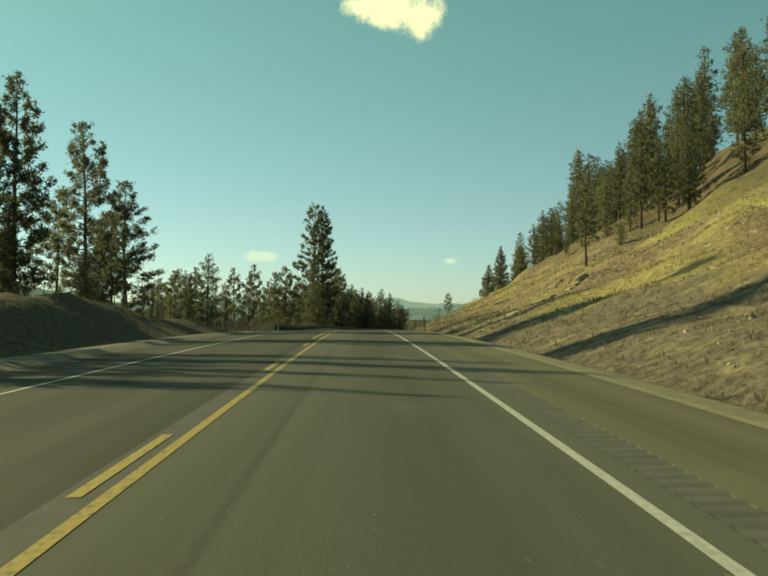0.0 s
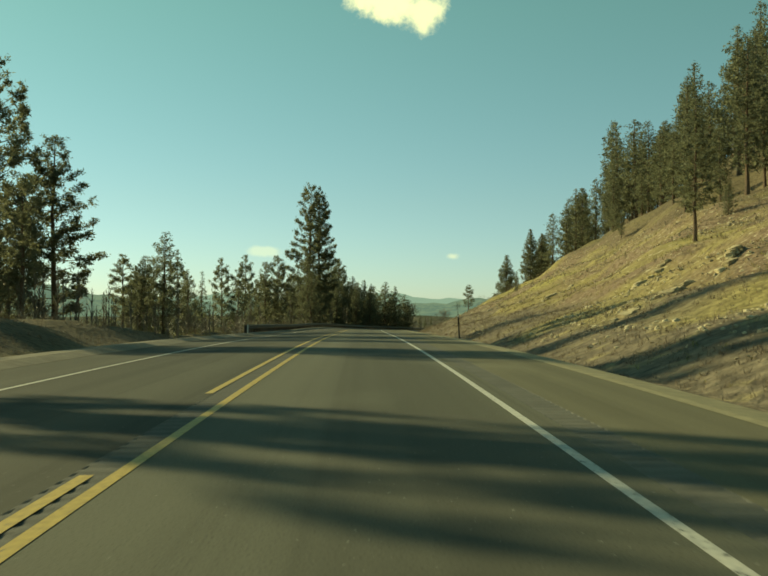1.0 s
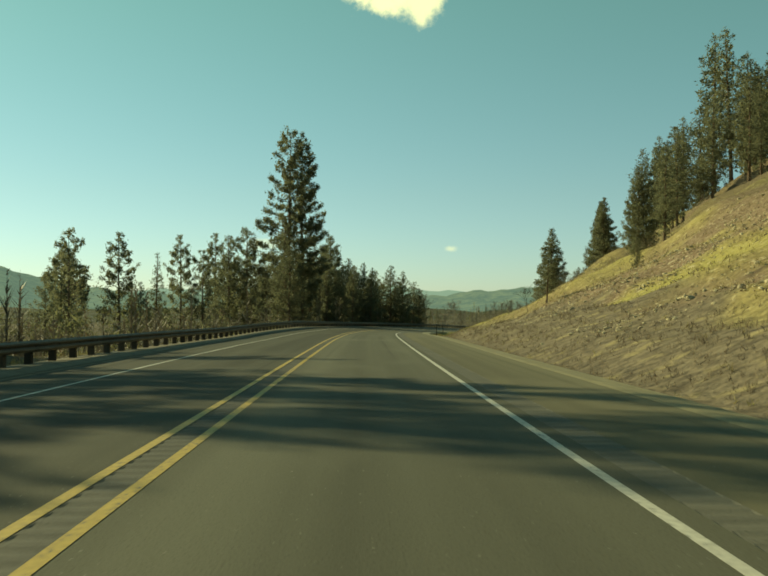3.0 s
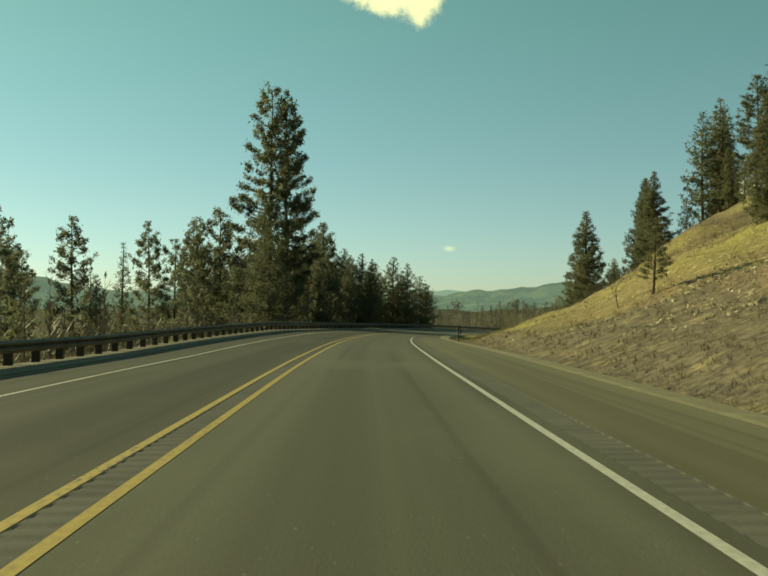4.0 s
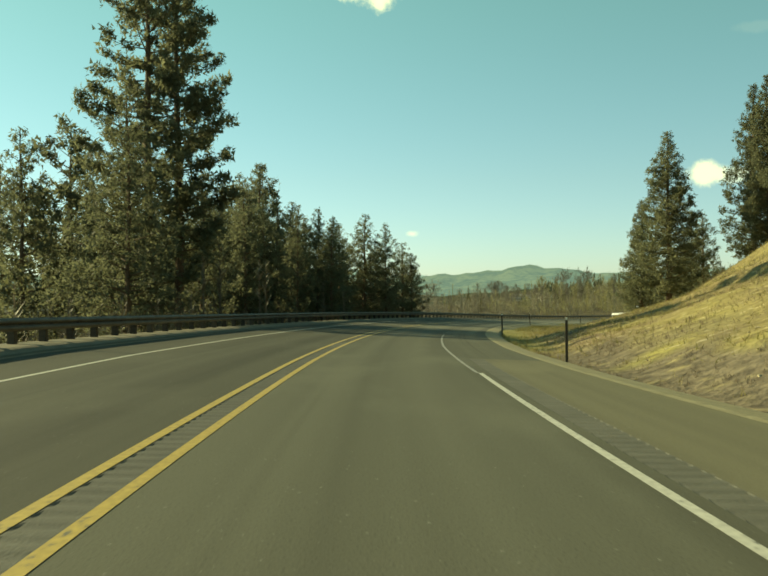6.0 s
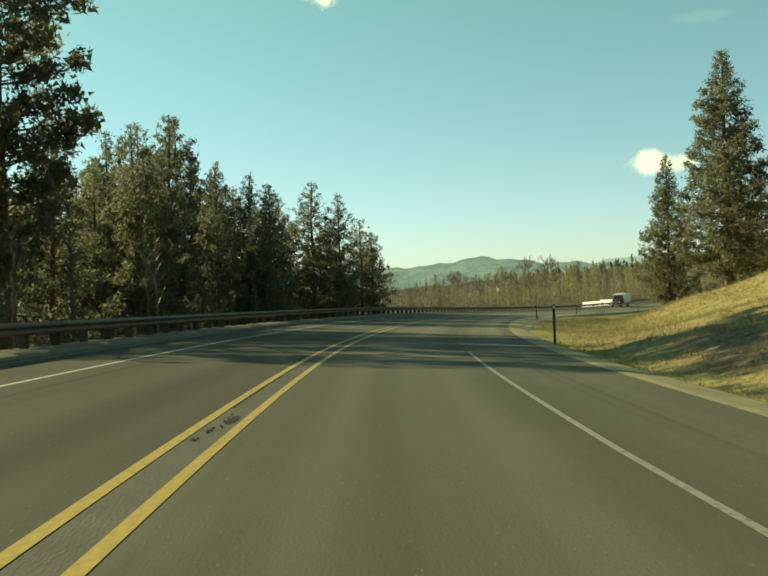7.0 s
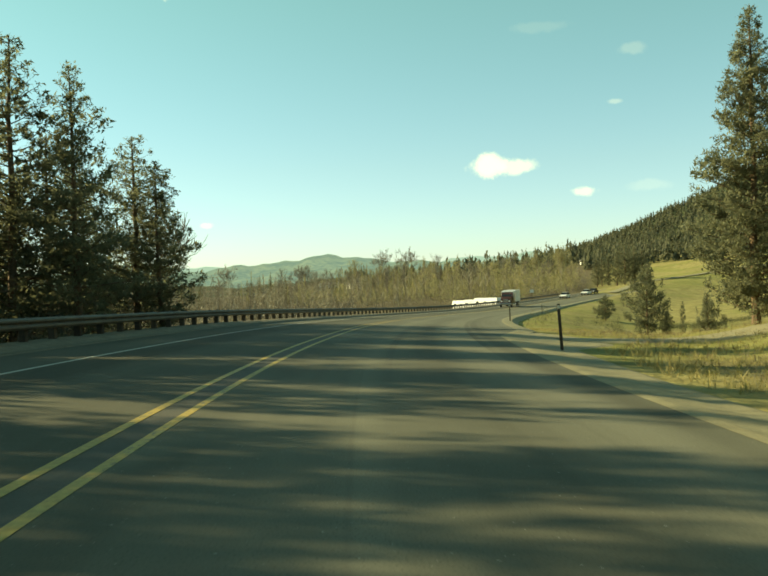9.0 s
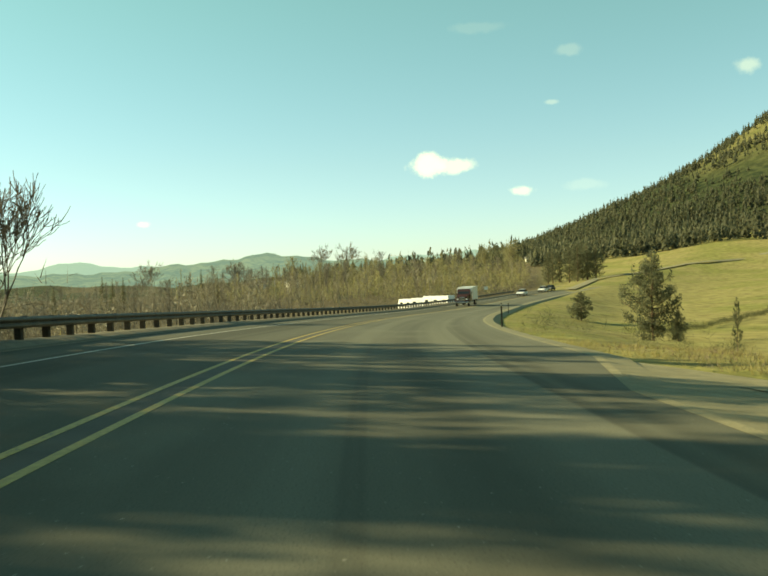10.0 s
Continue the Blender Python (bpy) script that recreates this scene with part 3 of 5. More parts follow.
def rumble(name, s0, s1, a, b, gaps=(), material=RUMBLE, deep=0.010):
    """Milled grooves, one every 0.305 m, in a strip of the road."""
    pitch, sub = 0.305, 6
    ss = np.arange(s0, s1, pitch / sub)
    k = np.arange(len(ss))
    depth = np.where(k % sub < 4, -deep * np.sin(np.pi * (k % sub) / 4), 0.0)
    for g0, g1 in gaps:
        depth[(ss > g0) & (ss < g1)] = 0
    v = np.concatenate([np.stack([road(ss, a), road(ss, a + 0.02), road(ss, b - 0.02), road(ss, b)], 1)])
    v[:, 1:3, 2] += depth[:, None]
    n = len(ss)
    i = np.arange(n - 1)[:, None] * 4 + np.arange(3)[None]
    f = np.stack([i, i + 1, i + 5, i + 4], -1).reshape(-1, 4)
    return mesh_of(name, v.reshape(-1, 3), f, material)


def smooth_strip(s0, s1, a, b):
    return ribbon("patch", s0, s1, (a, b), 0.0, ASPHALT)


part("patch", smooth_strip(R0, 0, -2.13, -1.83), parent=ROAD)
part("patch", smooth_strip(330, R1, -2.13, -1.83), parent=ROAD)
part("patch", smooth_strip(R0, 0, 2.12, 2.52), parent=ROAD)
part("patch", smooth_strip(182, R1, 2.12, 2.52), parent=ROAD)
part("rumble_strip", rumble("rumble_strip", 0, 330, -2.13, -1.83, ((0, 24), (124.6, 128.2), (152, 154.5), (186, 193), (215, 330))), parent=ROAD, label="milled grooves between the yellow lines")
part("rumble_strip", rumble("rumble_strip", 0, 182, 2.12, 2.52, (), DUSTYRUMBLE, 0.008), parent=ROAD, label="milled grooves beside the white line")


def broken_spot(s, u, length, width, seed):
    """A ragged hole in the worn surface between the lines, with crumbs of asphalt round it."""
    rng = np.random.RandomState(seed)
    bm = bmesh.new()
    k = 14
    rim, bed = [], []
    for i in range(k):
        a = math.tau * i / k
        r = rng.uniform(0.7, 1.15)
        c = road(s + 0.5 * length * r * math.cos(a), u + 0.5 * width * r * math.sin(a))
        rim.append(bm.verts.new(c + np.array([0, 0, 0.004])))
        c = road(s + 0.36 * length * r * math.cos(a), u + 0.36 * width * r * math.sin(a))
        bed.append(bm.verts.new(c + np.array([0, 0, 0.0025])))
    for i in range(k):
        bm.faces.new((rim[i], rim[(i + 1) % k], bed[(i + 1) % k], bed[i]))
    bm.faces.new(bed)
    bmesh.ops.recalc_face_normals(bm, faces=bm.faces)
    part("pothole", bm, POTHOLE, ROAD, "dark ragged hole in the asphalt")
    for _ in range(5):
        c = road(s + rng.uniform(-0.8, 0.8) * length, u + rng.uniform(-0.7, 0.3) * width)
        bm = bmesh.new()
        bmesh.ops.create_icosphere(bm, subdivisions=1, radius=rng.uniform(0.008, 0.02))
        for v in bm.verts:
            v.co *= rng.uniform(0.7, 1.2)
        bmesh.ops.translate(bm, verts=bm.verts, vec=Vector(c) + Vector((0, 0, 0.008)))
        part("asphalt_crumb", bm, SHOULDER, ROAD)


for spot in ((191.9, -1.93, 0.75, 0.13, 1), (191.1, -2.02, 0.28, 0.06, 2), (190.5, -2.05, 0.16, 0.05, 3), (160.95, -2.0, 0.55, 0.16, 4)):
    broken_spot(*spot)


def left_line(s):
    return float(np.interp(s, (0, 75, 112, 165, 700), (-5.7, -5.75, -6.05, -6.0, -6.05)))


def line(name, s0, s1, u, width, paint, label):
    c = u if callable(u) else (lambda s: u)
    ob = part(name, ribbon(name, s0, s1, (lambda s: c(s) - width / 2, lambda s: c(s) + width / 2), 0.004, paint, 1.0), parent=ROAD, label=label)
    return ob


line("yellow_line", R0, R1, -1.775, 0.11, YELLOW, "solid yellow centre line")
line("yellow_line", 40, R1, -2.195, 0.11, YELLOW, "solid yellow centre line")
for s in (-6.0, 6.2, 18.4, 30.6):
    line("yellow_dash", s, s + 3.0, -2.0, 0.11, YELLOW, "yellow passing dash")
line("edge_line", R0, 176, lambda s: float(np.interp(s, (0, 60, 125), (1.80, 1.82, 1.92))), 0.10, WHITE, "solid white edge line")


def worn_line(s):
    return float(np.interp(s, (176, 190, 225, 250, 700), (1.86, 1.66, 1.66, 1.85, 1.85)))


line("edge_line", 176, 206, worn_line, 0.08, FADED, "worn white edge line")
for s in (207.5, 211.0, 213.2, 217.6, 220.4, 222.2, 226.0):
    line("edge_line", s, s + 1.3, worn_line, 0.018, FADED, "last worn traces of a white edge line")
line("edge_line", R0, R1, left_line, 0.10, WHITE, "solid white edge line")

# gravel verges and the low asphalt kerb along the guard rail
verge_r = ribbon("gravel_verge", R0, R1, (lambda s: right_edge(s) - 0.05, lambda s: right_edge(s) + 0.12, lambda s: right_edge(s) + 0.75, lambda s: right_edge(s) + 1.8), (0.004, 0.008, -0.05, -0.75), GRAVEL, 1.0)
tagged(part("gravel_verge", verge_r), "pale gravel strip along the edge of the asphalt", "verge", kind="structure")
verge_l = ribbon("gravel_verge", R0, R1, (LEFT_EDGE - 2.6, LEFT_EDGE - 1.7, LEFT_EDGE - 0.6, LEFT_EDGE + 0.02), (-0.25, 0.10, 0.13, 0.005), DIRT, 1.0)
tagged(part("gravel_verge", verge_l), "pale gravel strip under the guard rail", "verge", kind="structure")
kerb = ribbon("kerb", 96, 600, (LEFT_EDGE - 0.28, LEFT_EDGE - 0.24, LEFT_EDGE - 0.10, LEFT_EDGE - 0.02), (-0.05, 0.05, 0.05, -0.02), ASPHALT, 1.0)
tagged(part("kerb", kerb), "low black asphalt kerb beside the road", "kerb", kind="structure")

# gravel apron where a driveway meets the road
ap_s = np.arange(224, 284.1, 0.6)
ap_rows = []
for q in (0.0, 0.08, 0.25, 0.45, 0.65, 0.85, 1.0):
    e0 = right_edge(ap_s) - 0.04
    uu = e0 + (np.maximum(apron_edge(ap_s), e0 + 0.5) - e0) * q * ease(223, 233, ap_s) * ease(284.5, 276, ap_s)
    p = road(ap_s, uu + (0.7 if q == 1.0 else 0.0), 0.005 - 0.03 * min(q / 0.25, 1))
    if q > 0.1:
        w = min(q / 0.65, 1.0)
        p[:, 2] = (1 - w) * p[:, 2] + w * (ground(p[:, 0], p[:, 1]) + (0.03 if q < 1.0 else -0.14))
    ap_rows.append(p)
ap_v = np.stack(ap_rows, 1)
ap_i = np.arange(len(ap_s) - 1)[:, None] * 7 + np.arange(6)[None]
tagged(part("driveway", mesh_of("driveway", ap_v, np.stack([ap_i, ap_i + 1, ap_i + 8, ap_i + 7], -1).reshape(-1, 4), GRAVEL)), "flat pale gravel apron at the mouth of a driveway", "driveway", kind="structure")

# the driveway itself, a pale track across the grass
dk = np.linspace(0, 1, 40)
dc = road(262 + 14 * dk ** 1.3, 6.5 + 42 * dk)[:, :2]
dt = np.gradient(dc, axis=0)
dn = np.stack([dt[:, 1], -dt[:, 0]], -1) / np.linalg.norm(dt, axis=1, keepdims=True)
dv = []
for off, up in ((-1.9, -0.08), (-1.5, 0.05), (-0.7, 0.06), (0.7, 0.06), (1.5, 0.05), (1.9, -0.08)):
    q = dc + dn * off
    dv.append(np.c_[q, ground(q[:, 0], q[:, 1]) + up])
di = np.arange(39)[:, None] * 6 + np.arange(5)[None]
tagged(part("driveway", mesh_of("driveway", np.stack(dv, 1), np.stack([di, di + 1, di + 7, di + 6], -1).reshape(-1, 4), GRAVEL)), "pale gravel track across the dry grass", "driveway", kind="structure")

# a pale farm track along the top of the field
fy = np.linspace(0, 1, 60)
fx, fy = np.interp(fy, (0, 0.25, 0.6, 1), (140, 187, 252, 350)), np.interp(fy, (0, 0.25, 0.6, 1), (446, 505, 541, 566))
fv = np.concatenate([np.stack([fx + o * 0.5, fy - o * 0.8, ground(fx + o * 0.5, fy - o * 0.8) + 0.25 + 0.05 * (o == 0)], -1) for o in (-1.6, 0.0, 1.6)])
fi = (np.arange(59)[:, None] + np.array([0, 60])[None]).ravel()
tagged(part("driveway", mesh_of("driveway", fv, np.stack([fi, fi + 1, fi + 61, fi + 60], -1), GRAVEL)), "pale farm track along the top of the dry field", "driveway", kind="structure")



# ---- hills at the end of the valley ----
def hill_range(name, dist, az0, az1, shape, material, label):
    """A ridge of hills far off: its crest's elevation, in degrees, as a function of the bearing."""
    az = np.linspace(az0, az1, 220)
    rows = []
    for k, q in enumerate((0.0, 0.25, 0.5, 0.75, 0.92, 1.0, 0.8)):
        d = dist * (0.80 + 0.04 * k + 0.012 * np.sin(az * (0.9 + 0.3 * k) + k))
        h = -12 + (dist * np.tan(np.radians([shape(a) for a in az])) + 12) * q * (1 + 0.04 * np.sin(az * 1.7 + 2 * k) * (q < 0.95))
        rows.append(np.stack([16.9 + d * np.sin(np.radians(az)), 247.9 + d * np.cos(np.radians(az)), h], -1))
    v = np.stack(rows, 1)
    i = np.arange(len(az) - 1)[:, None] * 7 + np.arange(6)[None]
    me = mesh_of(name, v, np.stack([i, i + 7, i + 8, i + 1], -1).reshape(-1, 4), material)
    me.polygons.foreach_set("use_smooth", [True] * len(me.polygons))
    return tagged(part(name, me), label, "hills", kind="structure")


def near_crest(a):
    return 0.75 + 2.1 * math.exp(-((a + 27) / 7.5) ** 2) + 0.85 * math.exp(-((a - 13.0) / 3.6) ** 2) + 0.25 * math.exp(-((a - 19.5) / 3.0) ** 2) + 0.30 * math.exp(-((a - 7.5) / 2.0) ** 2) + 0.06 * math.sin(a * 2.1) + 0.05 * math.sin(a * 4.3 + 1)


def far_crest(a):
    return 1.12 + 0.22 * math.sin(a * 0.55 + 0.6) + 0.13 * math.sin(a * 1.25) + 0.04 * math.sin(a * 3.7)


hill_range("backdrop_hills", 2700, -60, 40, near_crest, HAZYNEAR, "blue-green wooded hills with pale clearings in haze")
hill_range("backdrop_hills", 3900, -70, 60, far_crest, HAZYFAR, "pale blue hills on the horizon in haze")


# ---- trees ----
def puff_clumps(centres, sizes, blades, rng, thin, inner):
    """Puffs of needles: short broad blades at the heart and longer narrow ones that stick out."""
    v1, f1 = tufts(centres, sizes, inner, rng, up=0.2, thin=0.30, fluff=0.36, reach=0.7)
    v2, f2 = tufts(centres, sizes, blades, rng, up=0.3, thin=thin, fluff=0.30, reach=0.76)
    return np.concatenate([v1, v2]), np.concatenate([f1, f2 + len(v1)])


def pine_meshes(seed, H, width, bare, puffs, needles, peak=0.25, puff=0.42, blades=20, droop=0.0, dense=4.5, vary=(0.72, 1.08), bark=BARK, thin=0.10, point=0.80, inner=13, clump=False):
    """Trunk, boughs and crown of a pine H metres tall: upturned boughs that end in round puffs of needles.
    bare: the part of the trunk with no green; peak: where the crown is widest; clump: needles only towards the ends."""
    rng = np.random.RandomState(seed)
    zs = np.linspace(0, H, 14)
    bend = np.stack([np.cumsum(rng.normal(0, 0.04, 14)), np.cumsum(rng.normal(0, 0.04, 14)), zs], -1)
    bend[:, :2] *= H / 22
    bend[0] = (0, 0, -0.6)
    rad = 0.0125 * H * (1 - zs / H) ** 0.85 + 0.02
    rad[0] *= 1.35
    trunk = tubes([(bend, rad)], 8)
    side = rng.uniform(0.88, 1.10, 7)                                # some sides of the crown reach out further
    count = int(H * dense * (1 - bare)) + 6
    boughs = []
    for k in range(count):
        w = min(max((k + rng.uniform(-0.5, 0.5)) / count, 0.0), 0.975) ** 0.94
        z = (bare + (1 - bare) * w) * H
        shape = 0.62 + 0.38 * w / peak if w < peak else ((1 - w) / (1 - peak)) ** point
        a = k * 2.39996 + rng.normal(0, 0.45)
        L = max(width * shape * rng.uniform(*vary) * side[int(a * 7 / math.tau) % 7], 0.22)
        root = np.array([np.interp(z, zs, bend[:, 0]), np.interp(z, zs, bend[:, 1]), z])
        rise = rng.uniform(-0.10, 0.22) + 0.55 * w ** 2 - droop * (1 - w)
        f = np.linspace(0, 1, 5)[:, None]
        pts = root + np.array([math.cos(a), math.sin(a), rise]) * L * f + np.array([0, 0, 0.22 * L]) * f ** 2 * (1 if droop < 0.25 else -0.3) + rng.normal(0, 0.025 * L, (5, 3)) * f
        boughs.append((pts, L, a))
    total = sum(L ** 0.95 for _, L, _ in boughs)
    at, sz = [], []
    for pts, L, a in boughs:
        m = max(1, int(round(puffs * L ** 0.95 / total + rng.uniform(-0.4, 0.4))))
        g = 1.0 - (0.62 if clump else 0.88) * rng.uniform(0, 1, m) ** (1.5 if clump else 1.25)
        g[0] = 1.0
        c = np.stack([np.interp(g, np.linspace(0, 1, 5), pts[:, j]) for j in range(3)], -1)
        out = rng.normal(0, (0.12 if clump else 0.17) * L, m) * (1.15 - 0.5 * g)
        out[0] *= 0.2
        c[:, 0] += -math.sin(a) * out
        c[:, 1] += math.cos(a) * out
        c[:, 2] += rng.normal(0.06, 0.10, m) * min(L, 1.6)
        at.append(c)
        sz.append(puff * rng.uniform(0.65, 1.25, m) * min(1.0, 0.55 + L / width))
    tip = np.array([[bend[-1, 0], bend[-1, 1], H - 0.2], [bend[-1, 0], bend[-1, 1], H - 0.7]])
    at.append(tip)
    sz.append(np.full(2, puff * 0.8))
    crown = puff_clumps(np.concatenate(at), np.concatenate(sz), blades, rng, thin, inner)
    return (mesh_of("trunk", *trunk, bark), mesh_of("branchwork", *tubes([(bend[1:], rad[1:] * 0.7)] + [(p, np.linspace(0.012 + 0.016 * L, 0.008, 5)) for p, L, _ in boughs], 3), bark), mesh_of("crown", *crown, needles)), H


PINES = {
    "tall": [pine_meshes(s, 25, w, b, 900, NEEDLES, 0.32, 0.54, 12, 0.0, 3.5, (0.66, 1.10), BARK, 0.11, 0.62, 9, True) for s, w, b in ((11, 4.3, 0.13), (12, 3.9, 0.17), (13, 4.6, 0.10))],
    "giant": [pine_meshes(s, 32, w, 0.20, 1250, NEEDLES, 0.30, 0.52, 13, 0.10, 3.5, (0.50, 1.18), BARK, 0.10, 0.40, 9, True) for s, w in ((21, 4.8), (22, 4.3))],
    "full": [pine_meshes(s, 14, w, 0.04, 820, NEEDLES, p, 0.36, 10, 0.03, 6.0, (0.76, 1.08), BARK, 0.12, 0.74, 5) for s, w, p in ((31, 3.3, 0.18), (32, 3.0, 0.20), (33, 3.6, 0.20), (34, 2.9, 0.22))],
    "bushy": [pine_meshes(s, 6, 2.3, 0.06, 1100, NEEDLES, 0.28, 0.24, 9, 0.0, 9.0, (0.68, 1.08), BARK, 0.12, 0.72, 5) for s in (37, 38)],
    "ridge": [pine_meshes(s, 22, w, b, 360, NEEDLES, 0.26, 0.74, 6, 0.05, 3.0, (0.75, 1.06), BARK, 0.13, 0.68, 5) for s, w, b in ((15, 3.6, 0.12), (16, 3.2, 0.16), (17, 3.4, 0.08))],
    "cone": [pine_meshes(s, 17, w, 0.07, 2300, NEEDLES, 0.16, 0.34, 11, 0.05, 9.0, (0.80, 1.06), BARK, 0.11, 0.82, 5) for s, w in ((35, 3.3), (36, 3.0))],
    "open": [pine_meshes(s, 18, w, b, 380, NEEDLES, 0.42, 0.50, 12, 0.0, 3.2, (0.50, 1.12), BARK, 0.11, 0.62, 8, True) for s, w, b in ((41, 3.2, 0.28), (42, 2.9, 0.20), (43, 3.5, 0.30))],
    "fir": [pine_meshes(s, 16, w, 0.03, 600, FIRNEEDLES, 0.10, 0.40, 6, 0.32, 6.0, (0.75, 1.06), BARK, 0.13, 0.90, 4) for s, w in ((51, 2.7), (52, 2.4))],
}
LABELS = {
    "tall": "tall dark green ponderosa pine with a bare lower trunk", "giant": "very tall dense ponderosa pine with ragged outline", "full": "full conical young pine, green to the ground", "bushy": "round bushy young pine on the dry field",
    "ridge": "tall green pine on the ridge", "cone": "dense conical pine with a pointed top", "open": "slender open-crowned pine with gappy branches", "fir": "narrow dark fir with drooping branches"}
tree_rng = np.random.RandomState(5)


def pine(kind, x, y, top=None, height=None, wide=1.0, which=None, group="roadside pines", label=""):
    """A pine that stands on the land at x, y, with its top at that height of the world, or so tall."""
    meshes, H = PINES[kind][tree_rng.randint(len(PINES[kind])) if which is None else which]
    g = float(ground(x, y))
    tall = height if top is None else top - g
    k = tall / H
    spin = tree_rng.uniform(0, 360)
    lean = tree_rng.normal(0, 0.8)
    w = k * wide * tree_rng.uniform(0.94, 1.06)
    ob = thing("pine_tree" if kind != "fir" else "fir_tree", label or LABELS[kind], "tree", group, at=pose(x, y, g - 0.1, lean, 0, spin) @ Matrix.Diagonal((w, w, k, 1)))
    for name, me in zip(("trunk", "branchwork", "crown"), meshes):
        part(name, me, parent=ob)
    return ob


# left of the road: tall pines on the earth mound
for kind, x, y, top, w in (("tall", -33.2, 111, 25.3, 1.0), ("tall", -29.3, 114.8, 18.7, 1.25), ("full", -31.8, 113, 13.2, 0.85), ("open", -38.5, 116, 17, 1.0), ("full", -19.6, 118.4, 9.8, 1.1), ("full", -22.4, 119.5, 7.4, 1.1), ("open", -24.5, 121, 7.6, 1.2), ("full", -17.8, 121, 6.2, 1.0), ("fir", -26.9, 140, 8.8, 1.0),
                           ("tall", -36.6, 97.0, 27.5, 0.95), ("tall", -39.0, 95.5, 25.0, 0.8), ("open", -27.5, 101.5, 13.0, 1.1),
                           ("full", -27.5, 92, 8.5, 0.9), ("full", -36, 120, 9.5, 1.0), ("open", -45, 112, 15.0, 1.2), ("full", -31, 103, 9.0, 1.1)):
    pine(kind, x, y, top=top, wide=w)
# the pines that stand closer by and shade the first stretch of the road
for kind, x, y, top, w in (("ridge", -24, 28.3, 13.2, 0.55), ("ridge", -24, 31.8, 14.0, 0.55), ("ridge", -25, 35.6, 16.2, 0.65), ("ridge", -26, 38.8, 15.5, 0.7), ("tall", -28, 51.6, 30, 0.42), ("tall", -30, 54.2, 29, 0.36),
                           ("tall", -45, 80.5, 36, 0.60), ("tall", -47, 82.5, 36, 0.58), ("tall", -44.5, 93, 34, 0.48)):
    pine(kind, x, y, top=top, wide=w, label="tall dark green pine on the earth mound")
for x, y, tall in ((-20, 25.5, 7.4), (-20.5, 28.0, 7.8), (-20, 30.8, 7.4), (-21, 33.2, 8.2), (-31, 50, 11), (-32, 64, 11), (-35, 70, 12), (-36, 77, 11.5), (-37, 84, 12), (-36, 90, 11), (-37, 97, 12)):
    pine("full", x, y, height=tall, wide=1.1, label="dense young pine behind the earth mound")
# left, in the valley behind the guard rail
pine("giant", -11.3, 223.0, top=29.0, wide=1.0, which=0, group="")
pine("giant", -9.3, 223.5, top=27.4, wide=0.98, which=1, group="")
pine("open", -19.0, 231.0, top=14.0, wide=1.1)
pine("full", -11.2, 216.5, top=14.0, wide=1.0, which=2, group="")
pine("full", -10.3, 211, top=10.4, wide=1.1, which=0, group="")
pine("full", -21, 226, top=13.0, wide=1.0, group="")
for x, y, top in ((-16.5, 228.5, 8.5), (-15, 224.5, 8.0), (-19.5, 232, 7.5)):
    pine("full", x, y, top=top, wide=0.9, label="dense pine beside the very tall one")
for kind, x, y, top, w in (("open", -35.4, 297.5, 18.9, 0.9), ("open", -37.3, 268.0, 16.2, 0.85), ("open", -33.5, 271.5, 13.2, 0.9), ("open", -45, 251, 15.4, 1.0), ("fir", -44.5, 277, 13.2, 1.1), ("open", -42.5, 213, 12.5, 0.9),
                           ("open", -30.5, 300, 13.5, 0.9), ("fir", -46, 262, 8.0, 1.0), ("open", -52, 238, 10.5, 1.0), ("full", -40, 246, 6.0, 0.9), ("open", -28, 262, 9.0, 0.9), ("open", -25, 285, 11.0, 0.9),
                           ("full", -50, 225, 6.5, 0.9), ("open", -56, 252, 12.0, 0.9), ("open", -60, 268, 11.0, 1.0), ("fir", -22, 276, 8.0, 0.9)):
    pine(kind, x, y, top=top, wide=w, group="pines in the valley")
